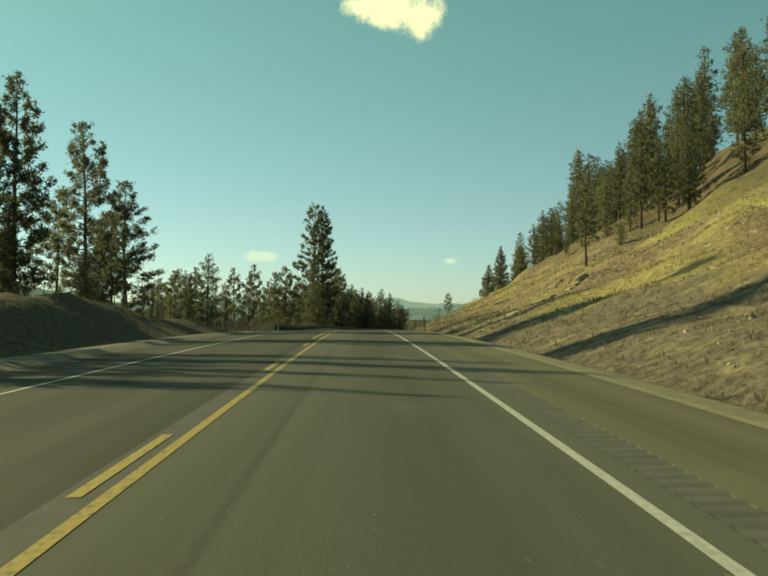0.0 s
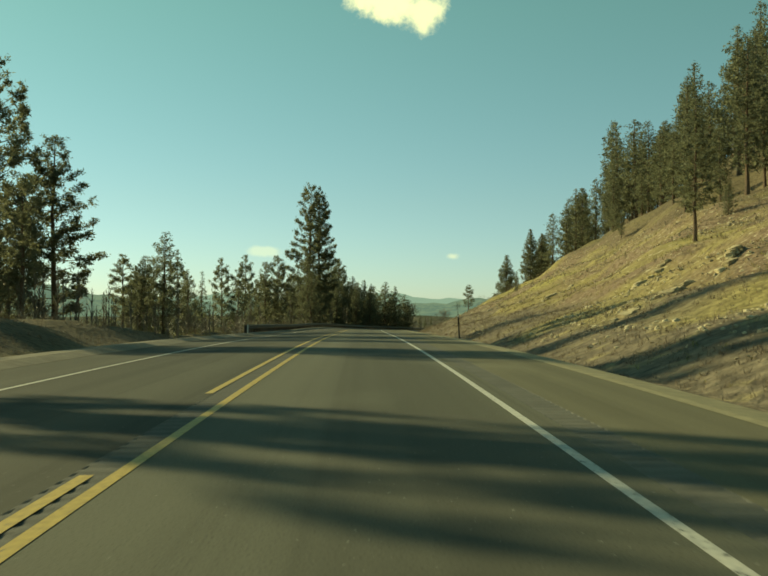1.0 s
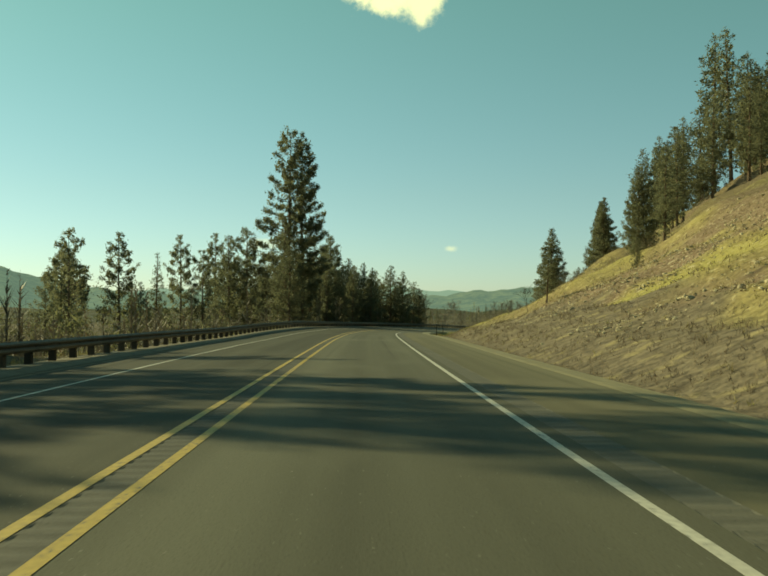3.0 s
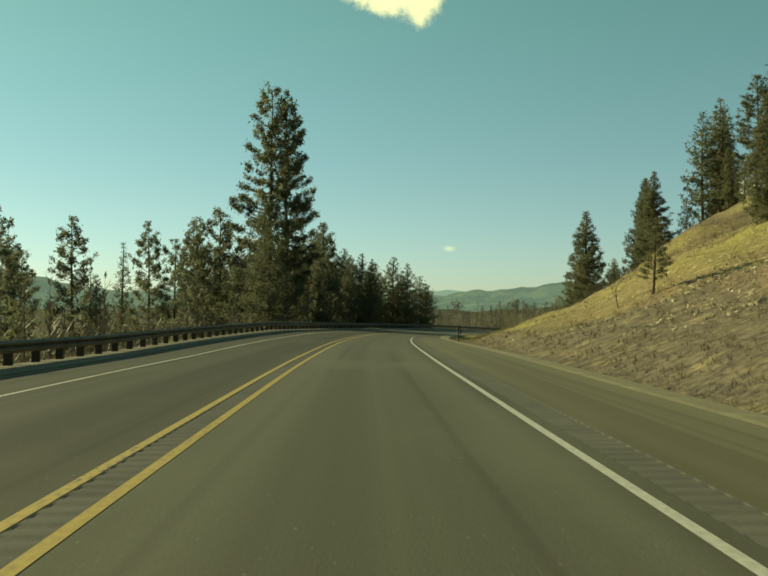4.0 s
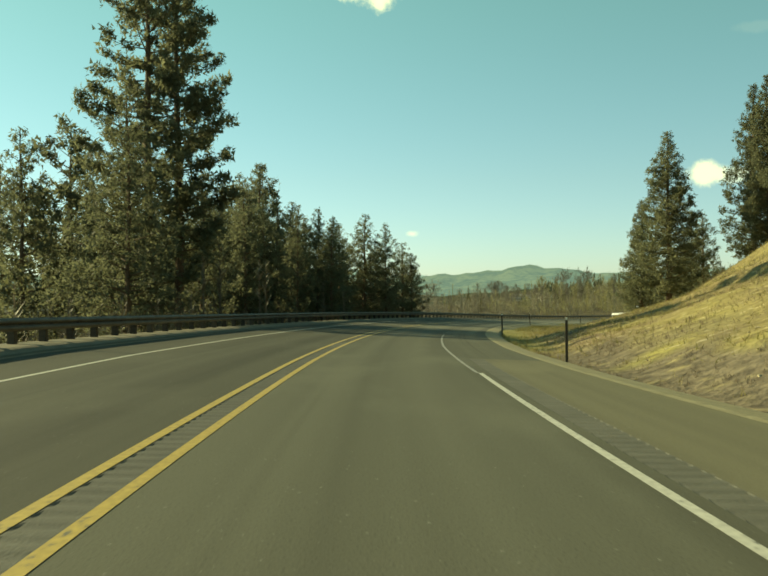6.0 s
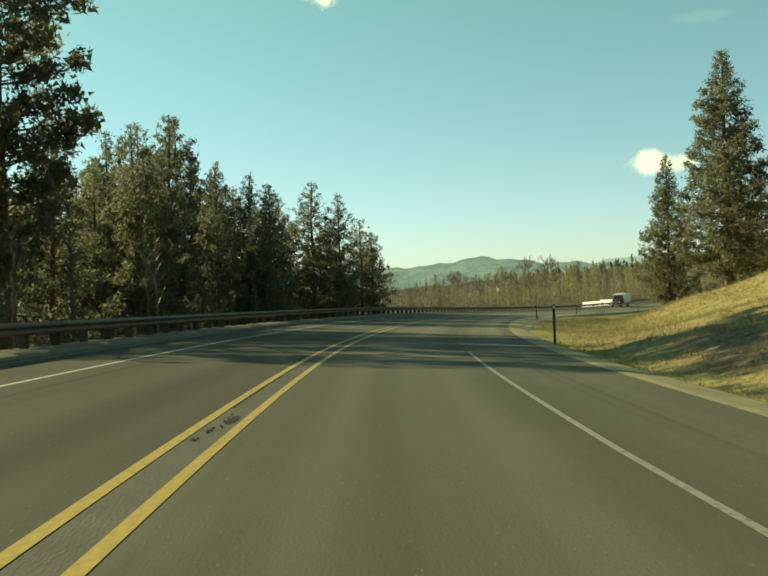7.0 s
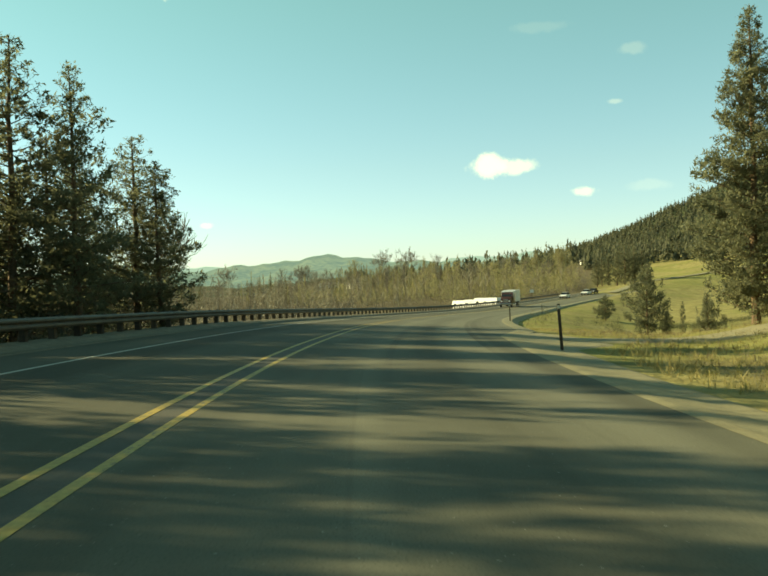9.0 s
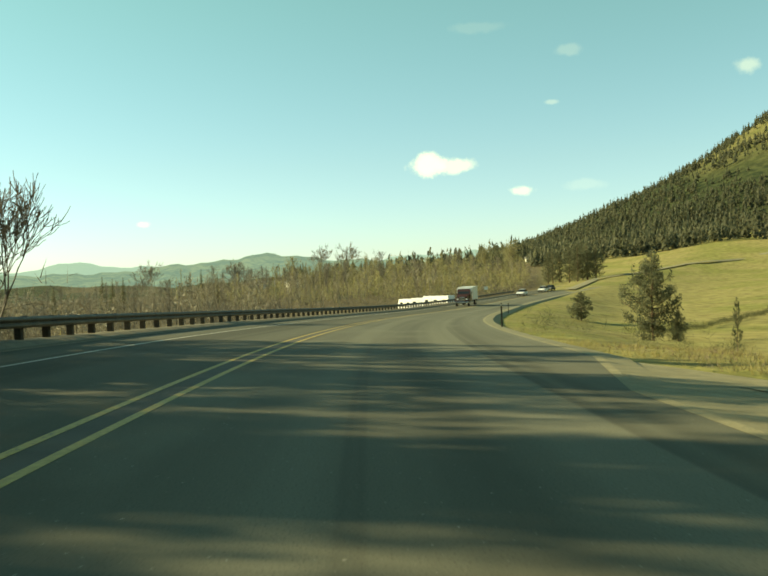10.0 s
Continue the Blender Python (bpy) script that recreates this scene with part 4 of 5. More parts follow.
# the dark grove on the outside of the bend
for kind, x, y, top, w in (("full", -6.5, 263.6, 15.5, 1.0), ("open", -6.6, 271.6, 16.2, 1.0), ("full", -7.5, 256.6, 13.4, 0.9), ("full", -13.6, 270.5, 13.0, 1.0),
                           ("full", 2.2, 266.4, 9.6, 0.75), ("full", 6.0, 271.6, 10.2, 1.15), ("full", 8.8, 271.2, 9.0, 1.1), ("full", 12.6, 277, 5.6, 1.2), ("full", 1.8, 257.9, 8.6, 1.0),
                           ("full", -1.6, 249.2, 9.2, 0.65), ("full", -4.5, 246.0, 9.5, 1.0), ("full", -6.0, 243.5, 11.0, 1.0), ("full", -8.5, 248.4, 11.5, 1.0), ("full", 0.2, 266.4, 10.5, 1.0), ("full", -2.0, 268.6, 11.5, 1.0), ("full", -12, 265.5, 10.6, 1.1), ("full", -15.5, 263, 10.5, 1.2), ("full", -10.5, 277, 12.5, 1.2), ("full", -18, 270, 13, 1.2), ("full", -2.5, 280, 8.8, 1.1), ("full", 1.5, 283, 7.5, 1.1), ("full", -2.6, 262.6, 10.0, 1.0), ("full", 4.0, 277.5, 7.4, 1.1), ("full", 7.2, 277.5, 6.8, 1.2), ("full", -1.0, 273, 10.0, 1.1), ("full", 0.4, 260.4, 8.8, 1.0), ("full", -8.5, 230, 9.9, 0.95), ("full", 11.5, 278, 7.0, 1.25),
                           ("full", -11, 256, 10.5, 1.1), ("full", -16, 243, 6.0, 1.0), ("full", -12.5, 247, 7.5, 1.0), ("full", 8.8, 284, 7.4, 1.0), ("full", -18, 255, 9.0, 1.1), ("full", -3.8, 255.6, 9.8, 1.0), ("full", -6.6, 257.4, 11.5, 1.0), ("full", -20, 248, 7.0, 1.0), ("full", -13.5, 238.5, 8.0, 1.1), ("full", 3.0, 275, 9.2, 1.0),
                           ("full", -9.8, 259, 10.5, 1.1), ("full", -3.6, 266, 8.0, 1.1), ("full", -9.4, 246.5, 8.6, 1.0)):
    pine(kind, x, y - 2.0, top=top, wide=w, group="pine grove on the bend", label="dense dark pine in the grove beside the road")
# right: the wooded crest above the cut bank
for kind, x, y, top, w in (("ridge", 50.0, 206.5, 40.3, 1.0), ("ridge", 49.2, 198.5, 38.6, 1.0), ("tall", 43.0, 202.5, 26.4, 1.2), ("cone", 25.3, 160.9, 14.4, 1.15), ("cone", 44.0, 245, 21.0, 1.05), ("cone", 42.5, 239, 20.5, 0.95), 
                           ("cone", 34.6, 243.5, 16.0, 1.35), ("ridge", 55.3, 205.4, 36.0, 1.0), ("ridge", 76.6, 197.5, 62.0, 1.0), ("ridge", 66, 205, 52, 1.0), ("ridge", 61, 192, 46, 1.1), ("ridge", 57, 184, 40, 1.1),
                           ("full", 20.8, 147.0, 7.4, 0.8), ("open", 21.0, 82.4, 12.8, 1.5), ("cone", 40.0, 228, 19.8, 1.35), ("ridge", 49.4, 229, 30.0, 1.1), ("ridge", 45.3, 224, 27.0, 1.1), ("cone", 38.6, 262.2, 11.2, 0.98),
                           ("full", 43.0, 258, 9.5, 1.1), ("full", 41, 250, 8.5, 1.2), ("ridge", 34, 176, 20, 1.2), ("ridge", 30, 168, 17.5, 1.2), ("ridge", 37, 186, 19, 1.2), ("ridge", 53, 173, 40, 1.2), ("ridge", 63, 178, 48, 1.1),
                           ("ridge", 71, 186, 54, 1.1), ("ridge", 82, 190, 64, 1.1), ("ridge", 73, 172, 57, 1.1), ("ridge", 84, 178, 66, 1.1), ("ridge", 42, 158, 30, 1.2), ("ridge", 48, 150, 34, 1.2), ("ridge", 58, 158, 44, 1.2), ("ridge", 68, 158, 53, 1.1),
                           ("ridge", 38, 140, 25, 1.2), ("ridge", 46, 132, 31, 1.2), ("ridge", 54, 140, 40, 1.2), ("ridge", 34, 124, 21.5, 1.3), ("ridge", 42, 118, 28, 1.2), ("ridge", 38, 106, 24.5, 1.2), ("ridge", 31, 112, 19, 1.3), ("ridge", 33, 96, 20, 1.3), ("ridge", 40, 92, 27, 1.2), ("ridge", 50, 112, 36, 1.2), ("ridge", 50, 96, 37, 1.2), ("ridge", 60, 128, 46, 1.2),
                           ("full", 29, 104, 12.5, 1.2), ("full", 27, 92, 11.5, 1.2), ("ridge", 30, 130, 13.5, 1.2), ("ridge", 35, 150, 17, 1.2), ("ridge", 47, 215, 20, 1.2), ("ridge", 52, 218, 24, 1.2), ("ridge", 57, 228, 24, 1.2), ("ridge", 55, 238, 24, 1.1), ("ridge", 50, 243, 18, 1.1)):
    pine(kind, x, y, top=top, wide=w, group="pines on the hill", label="green pine on the dry grassy hillside")
# younger trees that close the wood between them
crest = np.random.RandomState(77)
for x, y, n in ((30, 96, 3), (33, 106, 3), (36, 118, 3), (40, 128, 3), (36, 140, 3), (42, 150, 3), (40, 164, 3), (44, 176, 4), (40, 186, 3), (50, 190, 4), (56, 196, 4), (64, 198, 4), (72, 200, 4), (54, 212, 4), (48, 222, 3), (52, 234, 3), (60, 214, 3), (66, 186, 3)):
    for k in range(n):
        px, py = x + crest.uniform(-3, 7), y + crest.uniform(-5, 5)
        pine("ridge" if crest.uniform() < 0.7 else "ridge", px, py, height=crest.uniform(7, 17), wide=crest.uniform(1.0, 1.35), group="pines on the hill", label="young green pine in the wood on the hillside")
# small pines on the field beyond the bend
pine("bushy", 66.5, 314.5, top=-0.2, wide=0.95, which=0, group="", label="broad bushy pine on the dry field")
pine("bushy", 67.6, 312.6, height=2.9, wide=0.75, which=1, group="", label="small grey-green pine beside the bushy one")
pine("bushy", 44.6, 273.9, height=3.9, wide=0.75, which=0, group="", label="young bushy pine at the edge of the field")
pine("open", 54, 290, height=3.6, wide=0.55, group="", label="thin pine sapling on the dry field")
pine("bushy", 83.5, 352.5, top=-4.6, wide=1.35, which=1, group="", label="round bushy young pine on the dry field")


def poplar_meshes(seed, H, width, bare, tufts_n, droop, needles, dense=1.0, peak=0.35, size=0.42, ascend=0.0, bark=BARK, vary=(0.5, 1.2), blades=6):
    """Trunk, steep boughs and a thin crown of buds for a slender poplar H metres tall."""
    rng = np.random.RandomState(seed)
    zs = np.linspace(0, H, 14)
    bend = np.stack([np.cumsum(rng.normal(0, 0.05, 14)), np.cumsum(rng.normal(0, 0.05, 14)), zs], -1)
    bend[:, :2] *= H / 22
    bend[0, :2] = 0
    bend[0, 2] = -0.6
    rad = 0.0125 * H * (1 - zs / H) ** 0.85 + 0.02
    rad[0] *= 1.35
    trunk = tubes([(bend, rad)], 8)
    paths, tips, sizes, outs = [], [], [], []
    count = int((6 + H * 4.2) * dense)
    for k in range(count):
        q = bare + (1 - bare) * (k + rng.uniform(-0.4, 0.4)) / count
        q = min(max(q, 0.02), 0.985)
        w = (q - bare) / (1 - bare)
        shape = min(1.0, (max(w, 0) + 0.12) / peak) ** 0.7 if w < peak else ((1 - w) / (1 - peak)) ** 0.9
        L = width * (0.12 + shape) * rng.uniform(*vary)
        a = rng.uniform(0, math.tau)
        z = q * H
        root = np.array([np.interp(z, zs, bend[:, 0]), np.interp(z, zs, bend[:, 1]), z])
        rise = rng.uniform(-0.15, 0.35) - droop * (1 - w) + ascend * rng.uniform(0.7, 1.3)
        d = np.array([math.cos(a), math.sin(a), rise])
        n = 5
        f = np.linspace(0, 1, n)[:, None]
        pts = root + d * L * f + np.array([0, 0, 0.30 * L]) * f ** 2 * (1 if droop < 0.3 else -0.1) + rng.normal(0, 0.03 * L, (n, 3)) * f
        paths.append((pts, np.linspace(0.012 + 0.020 * L, 0.008, n)))
        m = max(2, int(tufts_n * (0.25 + L / width) / count * 1.6))
        g = rng.uniform(0.06, 1.05, m) ** 0.75
        at = np.stack([np.interp(g, f[:, 0], pts[:, j]) for j in range(3)], -1)
        spread = (0.09 + 0.11 * L) * (0.4 + g)[:, None]
        at = at + rng.uniform(-1.5, 1.5, (m, 3)) * spread * [1, 1, 0.45]
        tips.append(at)
        sizes.append(np.full(m, size) * rng.uniform(0.7, 1.25, m))
        outs.append(np.repeat(d[None] * 0.7, m, 0))
    boughs = tubes(paths, 3)
    crown = tufts(np.concatenate(tips), np.concatenate(sizes), blades, rng, up=0.3, thin=0.15, out=np.concatenate(outs) * 0.5)
    return (mesh_of("trunk", *trunk, bark), mesh_of("branchwork", *boughs, bark), mesh_of("crown", *crown, needles)), H


def bare_tree_meshes(seed, H, spread, depth=5, bark=GREYBARK, buds=0, bud_size=0.5, bud=BUDS, forks=3, least=0.011):
    """A leafless tree by forking limbs, with a haze of buds if wanted."""
    rng = np.random.RandomState(seed)
    paths, ends = [], []

    def grow(at, d, length, r, level):
        n = 4
        pts = [np.array(at)]
        for k in range(n):
            d = d + rng.normal(0, 0.13, 3)
            d[2] += 0.10
            d = d / np.linalg.norm(d)
            pts.append(pts[-1] + d * length / n)
        paths.append((np.array(pts), np.linspace(r, r * 0.62, n + 1)))
        ends.append(pts[-1])
        ends.append(pts[-3])
        if level:
            for k in range(forks if level > 1 else 4):
                b = d + rng.normal(0, spread, 3)
                b = b / np.linalg.norm(b)
                start = pts[-1] if k else pts[-2]
                grow(start, b, length * rng.uniform(0.55, 0.85), r * rng.uniform(0.45, 0.62), level - 1)

    grow((0, 0, -0.4), np.array([0, 0, 1.0]), H * 0.36, H * 0.014, depth)
    top = max(p[0][:, 2].max() for p in paths)
    k = H / top
    paths = [(p * k, np.maximum(r * k, least)) for p, r in paths]
    out = [mesh_of("trunk", *tubes(paths[:1], 8), bark), mesh_of("branchwork", *tubes(paths[1:], 3), bark)]
    if buds:
        e = np.array(ends) * k
        e = e[e[:, 2] > 0.18 * H]
        c = e[rng.randint(len(e), size=buds)] + rng.normal(0, 0.06 * H, (buds, 3))
        c[:, 2] = np.maximum(c[:, 2], 0.1 * H)
        out.append(mesh_of("crown", *tufts(c, np.full(buds, bud_size), 4, rng, up=0.2, thin=0.20), bud))
    return out, H


def broadleaf(meshes, x, y, height, name, label, group=""):
    me, H = meshes
    k = height / H
    ob = thing(name, label, "tree", group, at=pose(x, y, float(ground(x, y)) - 0.1, 0, 0, tree_rng.uniform(0, 360)) @ Matrix.Diagonal((k, k, k, 1)))
    for n, m in zip(("trunk", "branchwork", "crown"), me):
        part(n, m, parent=ob)
    return ob


BARE = [bare_tree_meshes(61, 12, 0.38, 5, DARKBARK, 0, 0.5, BUDS, 4, 0.014), bare_tree_meshes(62, 12, 0.42, 5, DARKBARK, 0, 0.5, BUDS, 3, 0.014)]
COTTON = [poplar_meshes(71, 17, 2.8, 0.25, 600, -0.1, BUDS, 0.55, 0.55, 0.42, 1.3, GREYBARK, (0.5, 1.2), 3), poplar_meshes(72, 17, 2.5, 0.30, 520, -0.1, BUDS, 0.5, 0.6, 0.42, 1.5, GREYBARK, (0.5, 1.2), 3),
          poplar_meshes(73, 17, 2.4, 0.25, 380, -0.1, TWIGS, 0.6, 0.6, 0.42, 1.4, GREYBARK, (0.5, 1.2), 3), poplar_meshes(74, 17, 2.8, 0.22, 420, -0.1, TWIGS, 0.55, 0.55, 0.42, 1.2, GREYBARK, (0.5, 1.2), 3)]
EMERGENT = [bare_tree_meshes(75, 20, 0.42, 5, GREYBARK, 0, 0.5, BUDS, 3, 0.045), bare_tree_meshes(76, 20, 0.30, 4, GREYBARK, 900, 0.42, BUDS)]
broadleaf(BARE[0], 13.3, 306.0, 16.5, "bare_tree", "leafless grey tree with spreading twigs")
broadleaf(BARE[1], 10.5, 293.0, 11.0, "bare_tree", "leafless grey tree at the edge of the grove")
sx, sy = road(151, 13.7)[:2]
pine("open", sx, sy, height=3.8, wide=1.5, which=1, group="", label="small sparse pine sapling on the dry bank")
broadleaf(BARE[1], sx - 1.0, sy + 2.5, 2.4, "bare_shrub", "small leafless shrub on the dry bank")
broadleaf(BARE[1], -8.0, 283.0, 19.0, "bare_tree", "leafless grey tree behind the dark pines")


def polar(az, dist):
    """A place by its bearing (degrees from +y to the right) and distance from the bend's camera stand."""
    return 16.9 + dist * math.sin(radians(az)), 247.9 + dist * math.cos(radians(az))


# belt of cottonwoods on the valley floor
belt = np.random.RandomState(9)
for k in range(170):
    az = -4 + 33.5 * (k + belt.uniform(0, 1)) / 170
    dist = belt.uniform(300, 400) if az < 24 else belt.uniform(330, 400)
    if az < 10 and belt.uniform() < 0.6:
        continue
    x, y = polar(az, dist)
    tall = belt.uniform(8, 14.5) * (0.62 if az < 9 else 0.92) * (1 + 0.14 * math.sin(az * 2.3))
    kind = belt.randint(4) if az > 14 else 2 + belt.randint(2)
    broadleaf(COTTON[kind], x, y, tall, "cottonwood_tree", "slender cottonwood with pale yellow-green buds" if kind < 2 else "slender grey-brown cottonwood, nearly leafless", "cottonwood belt")
for az, dist, tall in ((17.7, 330, 20), (16.2, 335, 19.5), (11.2, 300, 15.0), (6.1, 260, 15.0), (5.2, 275, 12), (28.3, 300, 16), (27.0, 320, 14.5)):
    x, y = polar(az, dist)
    broadleaf(EMERGENT[1 if az > 20 else 0], x, y, tall, "cottonwood_tree", "tall cottonwood that stands above the belt", "cottonwood belt")
for az, dist, tall in ((8.9, 330, 12.5), (8.2, 335, 11), (9.9, 320, 11), (3.6, 300, 10.5), (4.2, 305, 11), (3.0, 310, 11.5), (0.2, 180, 8.0), (-2.5, 170, 6.5)):
    x, y = polar(az, dist)
    pine("fir", x, y, height=tall, group="firs in the valley")


# low leafless trees on the near valley floor
for k in range(34):
    az, dist = belt.uniform(-6, 13), belt.uniform(90, 270)
    x, y = polar(az, dist)
    broadleaf(COTTON[2 + k % 2], x, y, belt.uniform(4, 8.5), "cottonwood_tree", "low grey-brown leafless tree on the valley floor", "low trees in the valley")


# far woods, nobody could count them
def far_wood(name, places, low, high, seed, label, slim=(0.15, 0.22)):
    """Ragged cones of drooping sprays, one tree at each place."""
    rng = np.random.RandomState(seed)
    n, k = len(places), 20
    h = low + (high - low) * rng.uniform(0, 1, (n, 1)) ** 1.5
    r = h * rng.uniform(*slim, (n, 1))
    q = 1 - np.sqrt(rng.uniform(0.0, 0.97, (n, k)))
    a = rng.uniform(0, math.tau, (n, k))
    ray = np.stack([np.cos(a), np.sin(a)], -1)
    wide = r * (1 - q) * rng.uniform(0.55, 1.15, (n, k)) + 0.02 * h
    root = np.asarray(places)[:, None] + np.concatenate([ray * 0, (np.minimum(q + 0.20, 1.03) * h)[..., None]], -1)
    tip = np.asarray(places)[:, None] + np.concatenate([ray * wide[..., None], (q * h)[..., None]], -1)
    side = np.concatenate([np.stack([-ray[..., 1], ray[..., 0]], -1) * (0.55 * wide + 0.012 * h)[..., None], 0.05 * h[..., None] * rng.normal(size=(n, k, 1))], -1)
    v = np.stack([root, tip - side, tip + side], 2).reshape(-1, 3)
    tagged(part(name, mesh_of(name, v, np.arange(len(v)).reshape(-1, 3), FARNEEDLES)), label, "forest", kind="stuff")


def scatter(n, seed, pick, box):
    rng = np.random.RandomState(seed)
    x, y = rng.uniform(box[0], box[1], n), rng.uniform(box[2], box[3], n)
    m = pick(x, y, rng)
    x, y = x[m], y[m]
    return np.stack([x, y, ground(x, y)], -1)


def on_peak(x, y, rng):
    q = np.exp(-((x - 905) ** 2 + (y - 800) ** 2) / (2 * 245.0 ** 2))
    bare = (q > 0.22) & (waves(x, y, 70, 19) + rng.uniform(-0.6, 0.6, len(x)) > 0.0)
    return ~bare & (q > 0.075 + 0.03 * waves(x, y, 90, 14)) & (x - 0.62 * y < 520)


far_wood("mountain_forest", scatter(36000, 15, on_peak, (330, 1000, 480, 1500)), 3.2, 9.0, 16, "dark conifer forest on the flank of the mountain", (0.15, 0.28))
ridge = np.array([(*polar(a, d),) for a, d in zip(np.random.RandomState(3).uniform(14, 29, 420), np.random.RandomState(4).uniform(520, 760, 420))])
foot = np.array([polar(a, d) for a, d in zip(np.random.RandomState(23).uniform(29.5, 48, 900), 470 + 170 * np.random.RandomState(24).uniform(0, 1, 900) ** 1.3)])
far_wood("foothill_forest", np.c_[foot, ground(foot[:, 0], foot[:, 1])], 6, 13, 25, "tall dark conifers along the foot of the mountain", (0.14, 0.22))
far_wood("ridge_forest", np.c_[ridge, ground(ridge[:, 0], ridge[:, 1])], 8, 18, 17, "line of dark conifers on the ridge behind the cottonwoods", (0.16, 0.26))
# dark round pines at the top of the field
for az, dist, tall, w in ((31.9, 330, 13, 1.5), (32.4, 326, 14.5, 1.6), (33.0, 330, 14, 1.7), (33.5, 327, 12, 1.7), (32.7, 340, 15, 1.5), (30.6, 345, 12, 1.2), (30.9, 350, 13.5, 1.2), (31.3, 352, 12.5, 1.2)):
    x, y = polar(az, dist)
    pine("full", x, y, height=tall, wide=w * 0.85, group="pines above the field", label="dark round pine at the top of the field")


# ---- guard rail ----
def frame_at(s, u, lift=0.0):
    """A pose on the road's line, y ahead along it."""
    p = road(s, u, lift)
    return pose(p[0], p[1], p[2], 0, 0, -math.degrees(float(np.interp(s, ST, _h))))


def box_bm(sx, sy, sz, at=(0, 0, 0), bevel=0.0, bm=None):
    bm = bm or bmesh.new()
    made = bmesh.ops.create_cube(bm, size=1.0, matrix=Matrix.Translation(at) @ Matrix.Diagonal((sx, sy, sz, 1)))
    if bevel:
        edges = list({e for v in made["verts"] for e in v.link_edges})
        bmesh.ops.bevel(bm, geom=edges, offset=bevel, segments=2, affect="EDGES", profile=0.6)
    return bm


def box_mesh(name, sx, sy, sz, at, material, bevel=0.01):
    bm = box_bm(sx, sy, sz, at, bevel)
    me = bpy.data.meshes.new(name)
    bm.to_mesh(me)
    bm.free()
    me.materials.append(material)
    return me


RAIL_U, RAIL_S0, RAIL_S1 = -9.25, 99.0, 470.0
rail = thing("guardrail", "weathered grey steel W-beam guard rail on dark timber posts", "guard rail")
prof = [(0.00, 0.44), (0.05, 0.47), (0.085, 0.50), (0.085, 0.54), (0.03, 0.58), (0.0, 0.60), (0.03, 0.62), (0.085, 0.66), (0.085, 0.70), (0.05, 0.73), (0.00, 0.76), (-0.006, 0.757), (-0.006, 0.443)]
part("beam", ribbon("beam", RAIL_S0, RAIL_S1, [RAIL_U + 0.10 + a for a, b in prof] + [RAIL_U + 0.10], [b for a, b in prof] + [0.44], STEEL, 1.905), parent=rail, label="weathered W-beam rail")
POST_ME = box_mesh("post", 0.19, 0.20, 1.35, (-0.10, 0, 0.055), TIMBER, 0.012)
BLOCK_ME = box_mesh("block", 0.12, 0.17, 0.34, (0.055, 0, 0.60), TIMBER, 0.008)
for s in np.arange(RAIL_S0 + 0.5, RAIL_S1, 1.905):
    p = part("post", POST_ME, parent=rail)
    p.matrix_basis = frame_at(s, RAIL_U)
    b = part("block", BLOCK_ME, parent=rail)
    b.matrix_basis = frame_at(s, RAIL_U)


# ---- delineator posts ----
def delineator(s, u, white=False, tall=1.25, lean=0.0):
    p = road(s, u)
    g = float(ground(p[0], p[1]))
    ob = thing("marker_post", "slim white marker post beside the road" if white else "slim dark brown steel marker post on the grass verge", "marker post", "marker posts",
               at=pose(p[0], p[1], g - 0.25, 0, lean, -math.degrees(float(np.interp(s, ST, _h)))))
    h = float(p[2]) + tall - g
    bm = bmesh.new()
    for x0, y0, sx, sy in ((0, 0, 0.075, 0.012), (-0.038, 0.012, 0.012, 0.035), (0.038, 0.012, 0.012, 0.035)):
        box_bm(sx, sy, h + 0.25, (x0, y0, (h + 0.25) / 2), 0.002, bm)
    part("blade", bm, POSTWHITE if white else POSTBROWN, ob)
    part("reflector", box_bm(0.07, 0.008, 0.10, (0, -0.012, h + 0.16), 0.003), REFLECTOR, ob, "small pale reflector")
    return ob


for s, u, lean in ((77.2, 5.45, -3.0), (187, 5.6, 0), (214.3, 4.95, 0), (254, 5.4, -3), (299.5, 6.2, 0), (372, 6.1, 0)):
    delineator(s, u, lean=lean)
delineator(98.2, -9.0, True, 0.78)


def road_sign(az, dist):
    x, y = polar(az, dist)
    g = float(ground(x, y))
    ob = thing("road_sign", "small pale road sign on a post far down the road", "road sign", at=pose(x, y, g, 0, 0, -az))
    part("post", box_bm(0.09, 0.09, 2.6, (0, 0.06, 1.2), 0.01), TIMBER, ob)
    part("panel", box_bm(0.9, 0.02, 0.75, (0, 0, 2.15), 0.008), POSTWHITE, ob, "pale blank sign panel")


road_sign(26.7, 205)


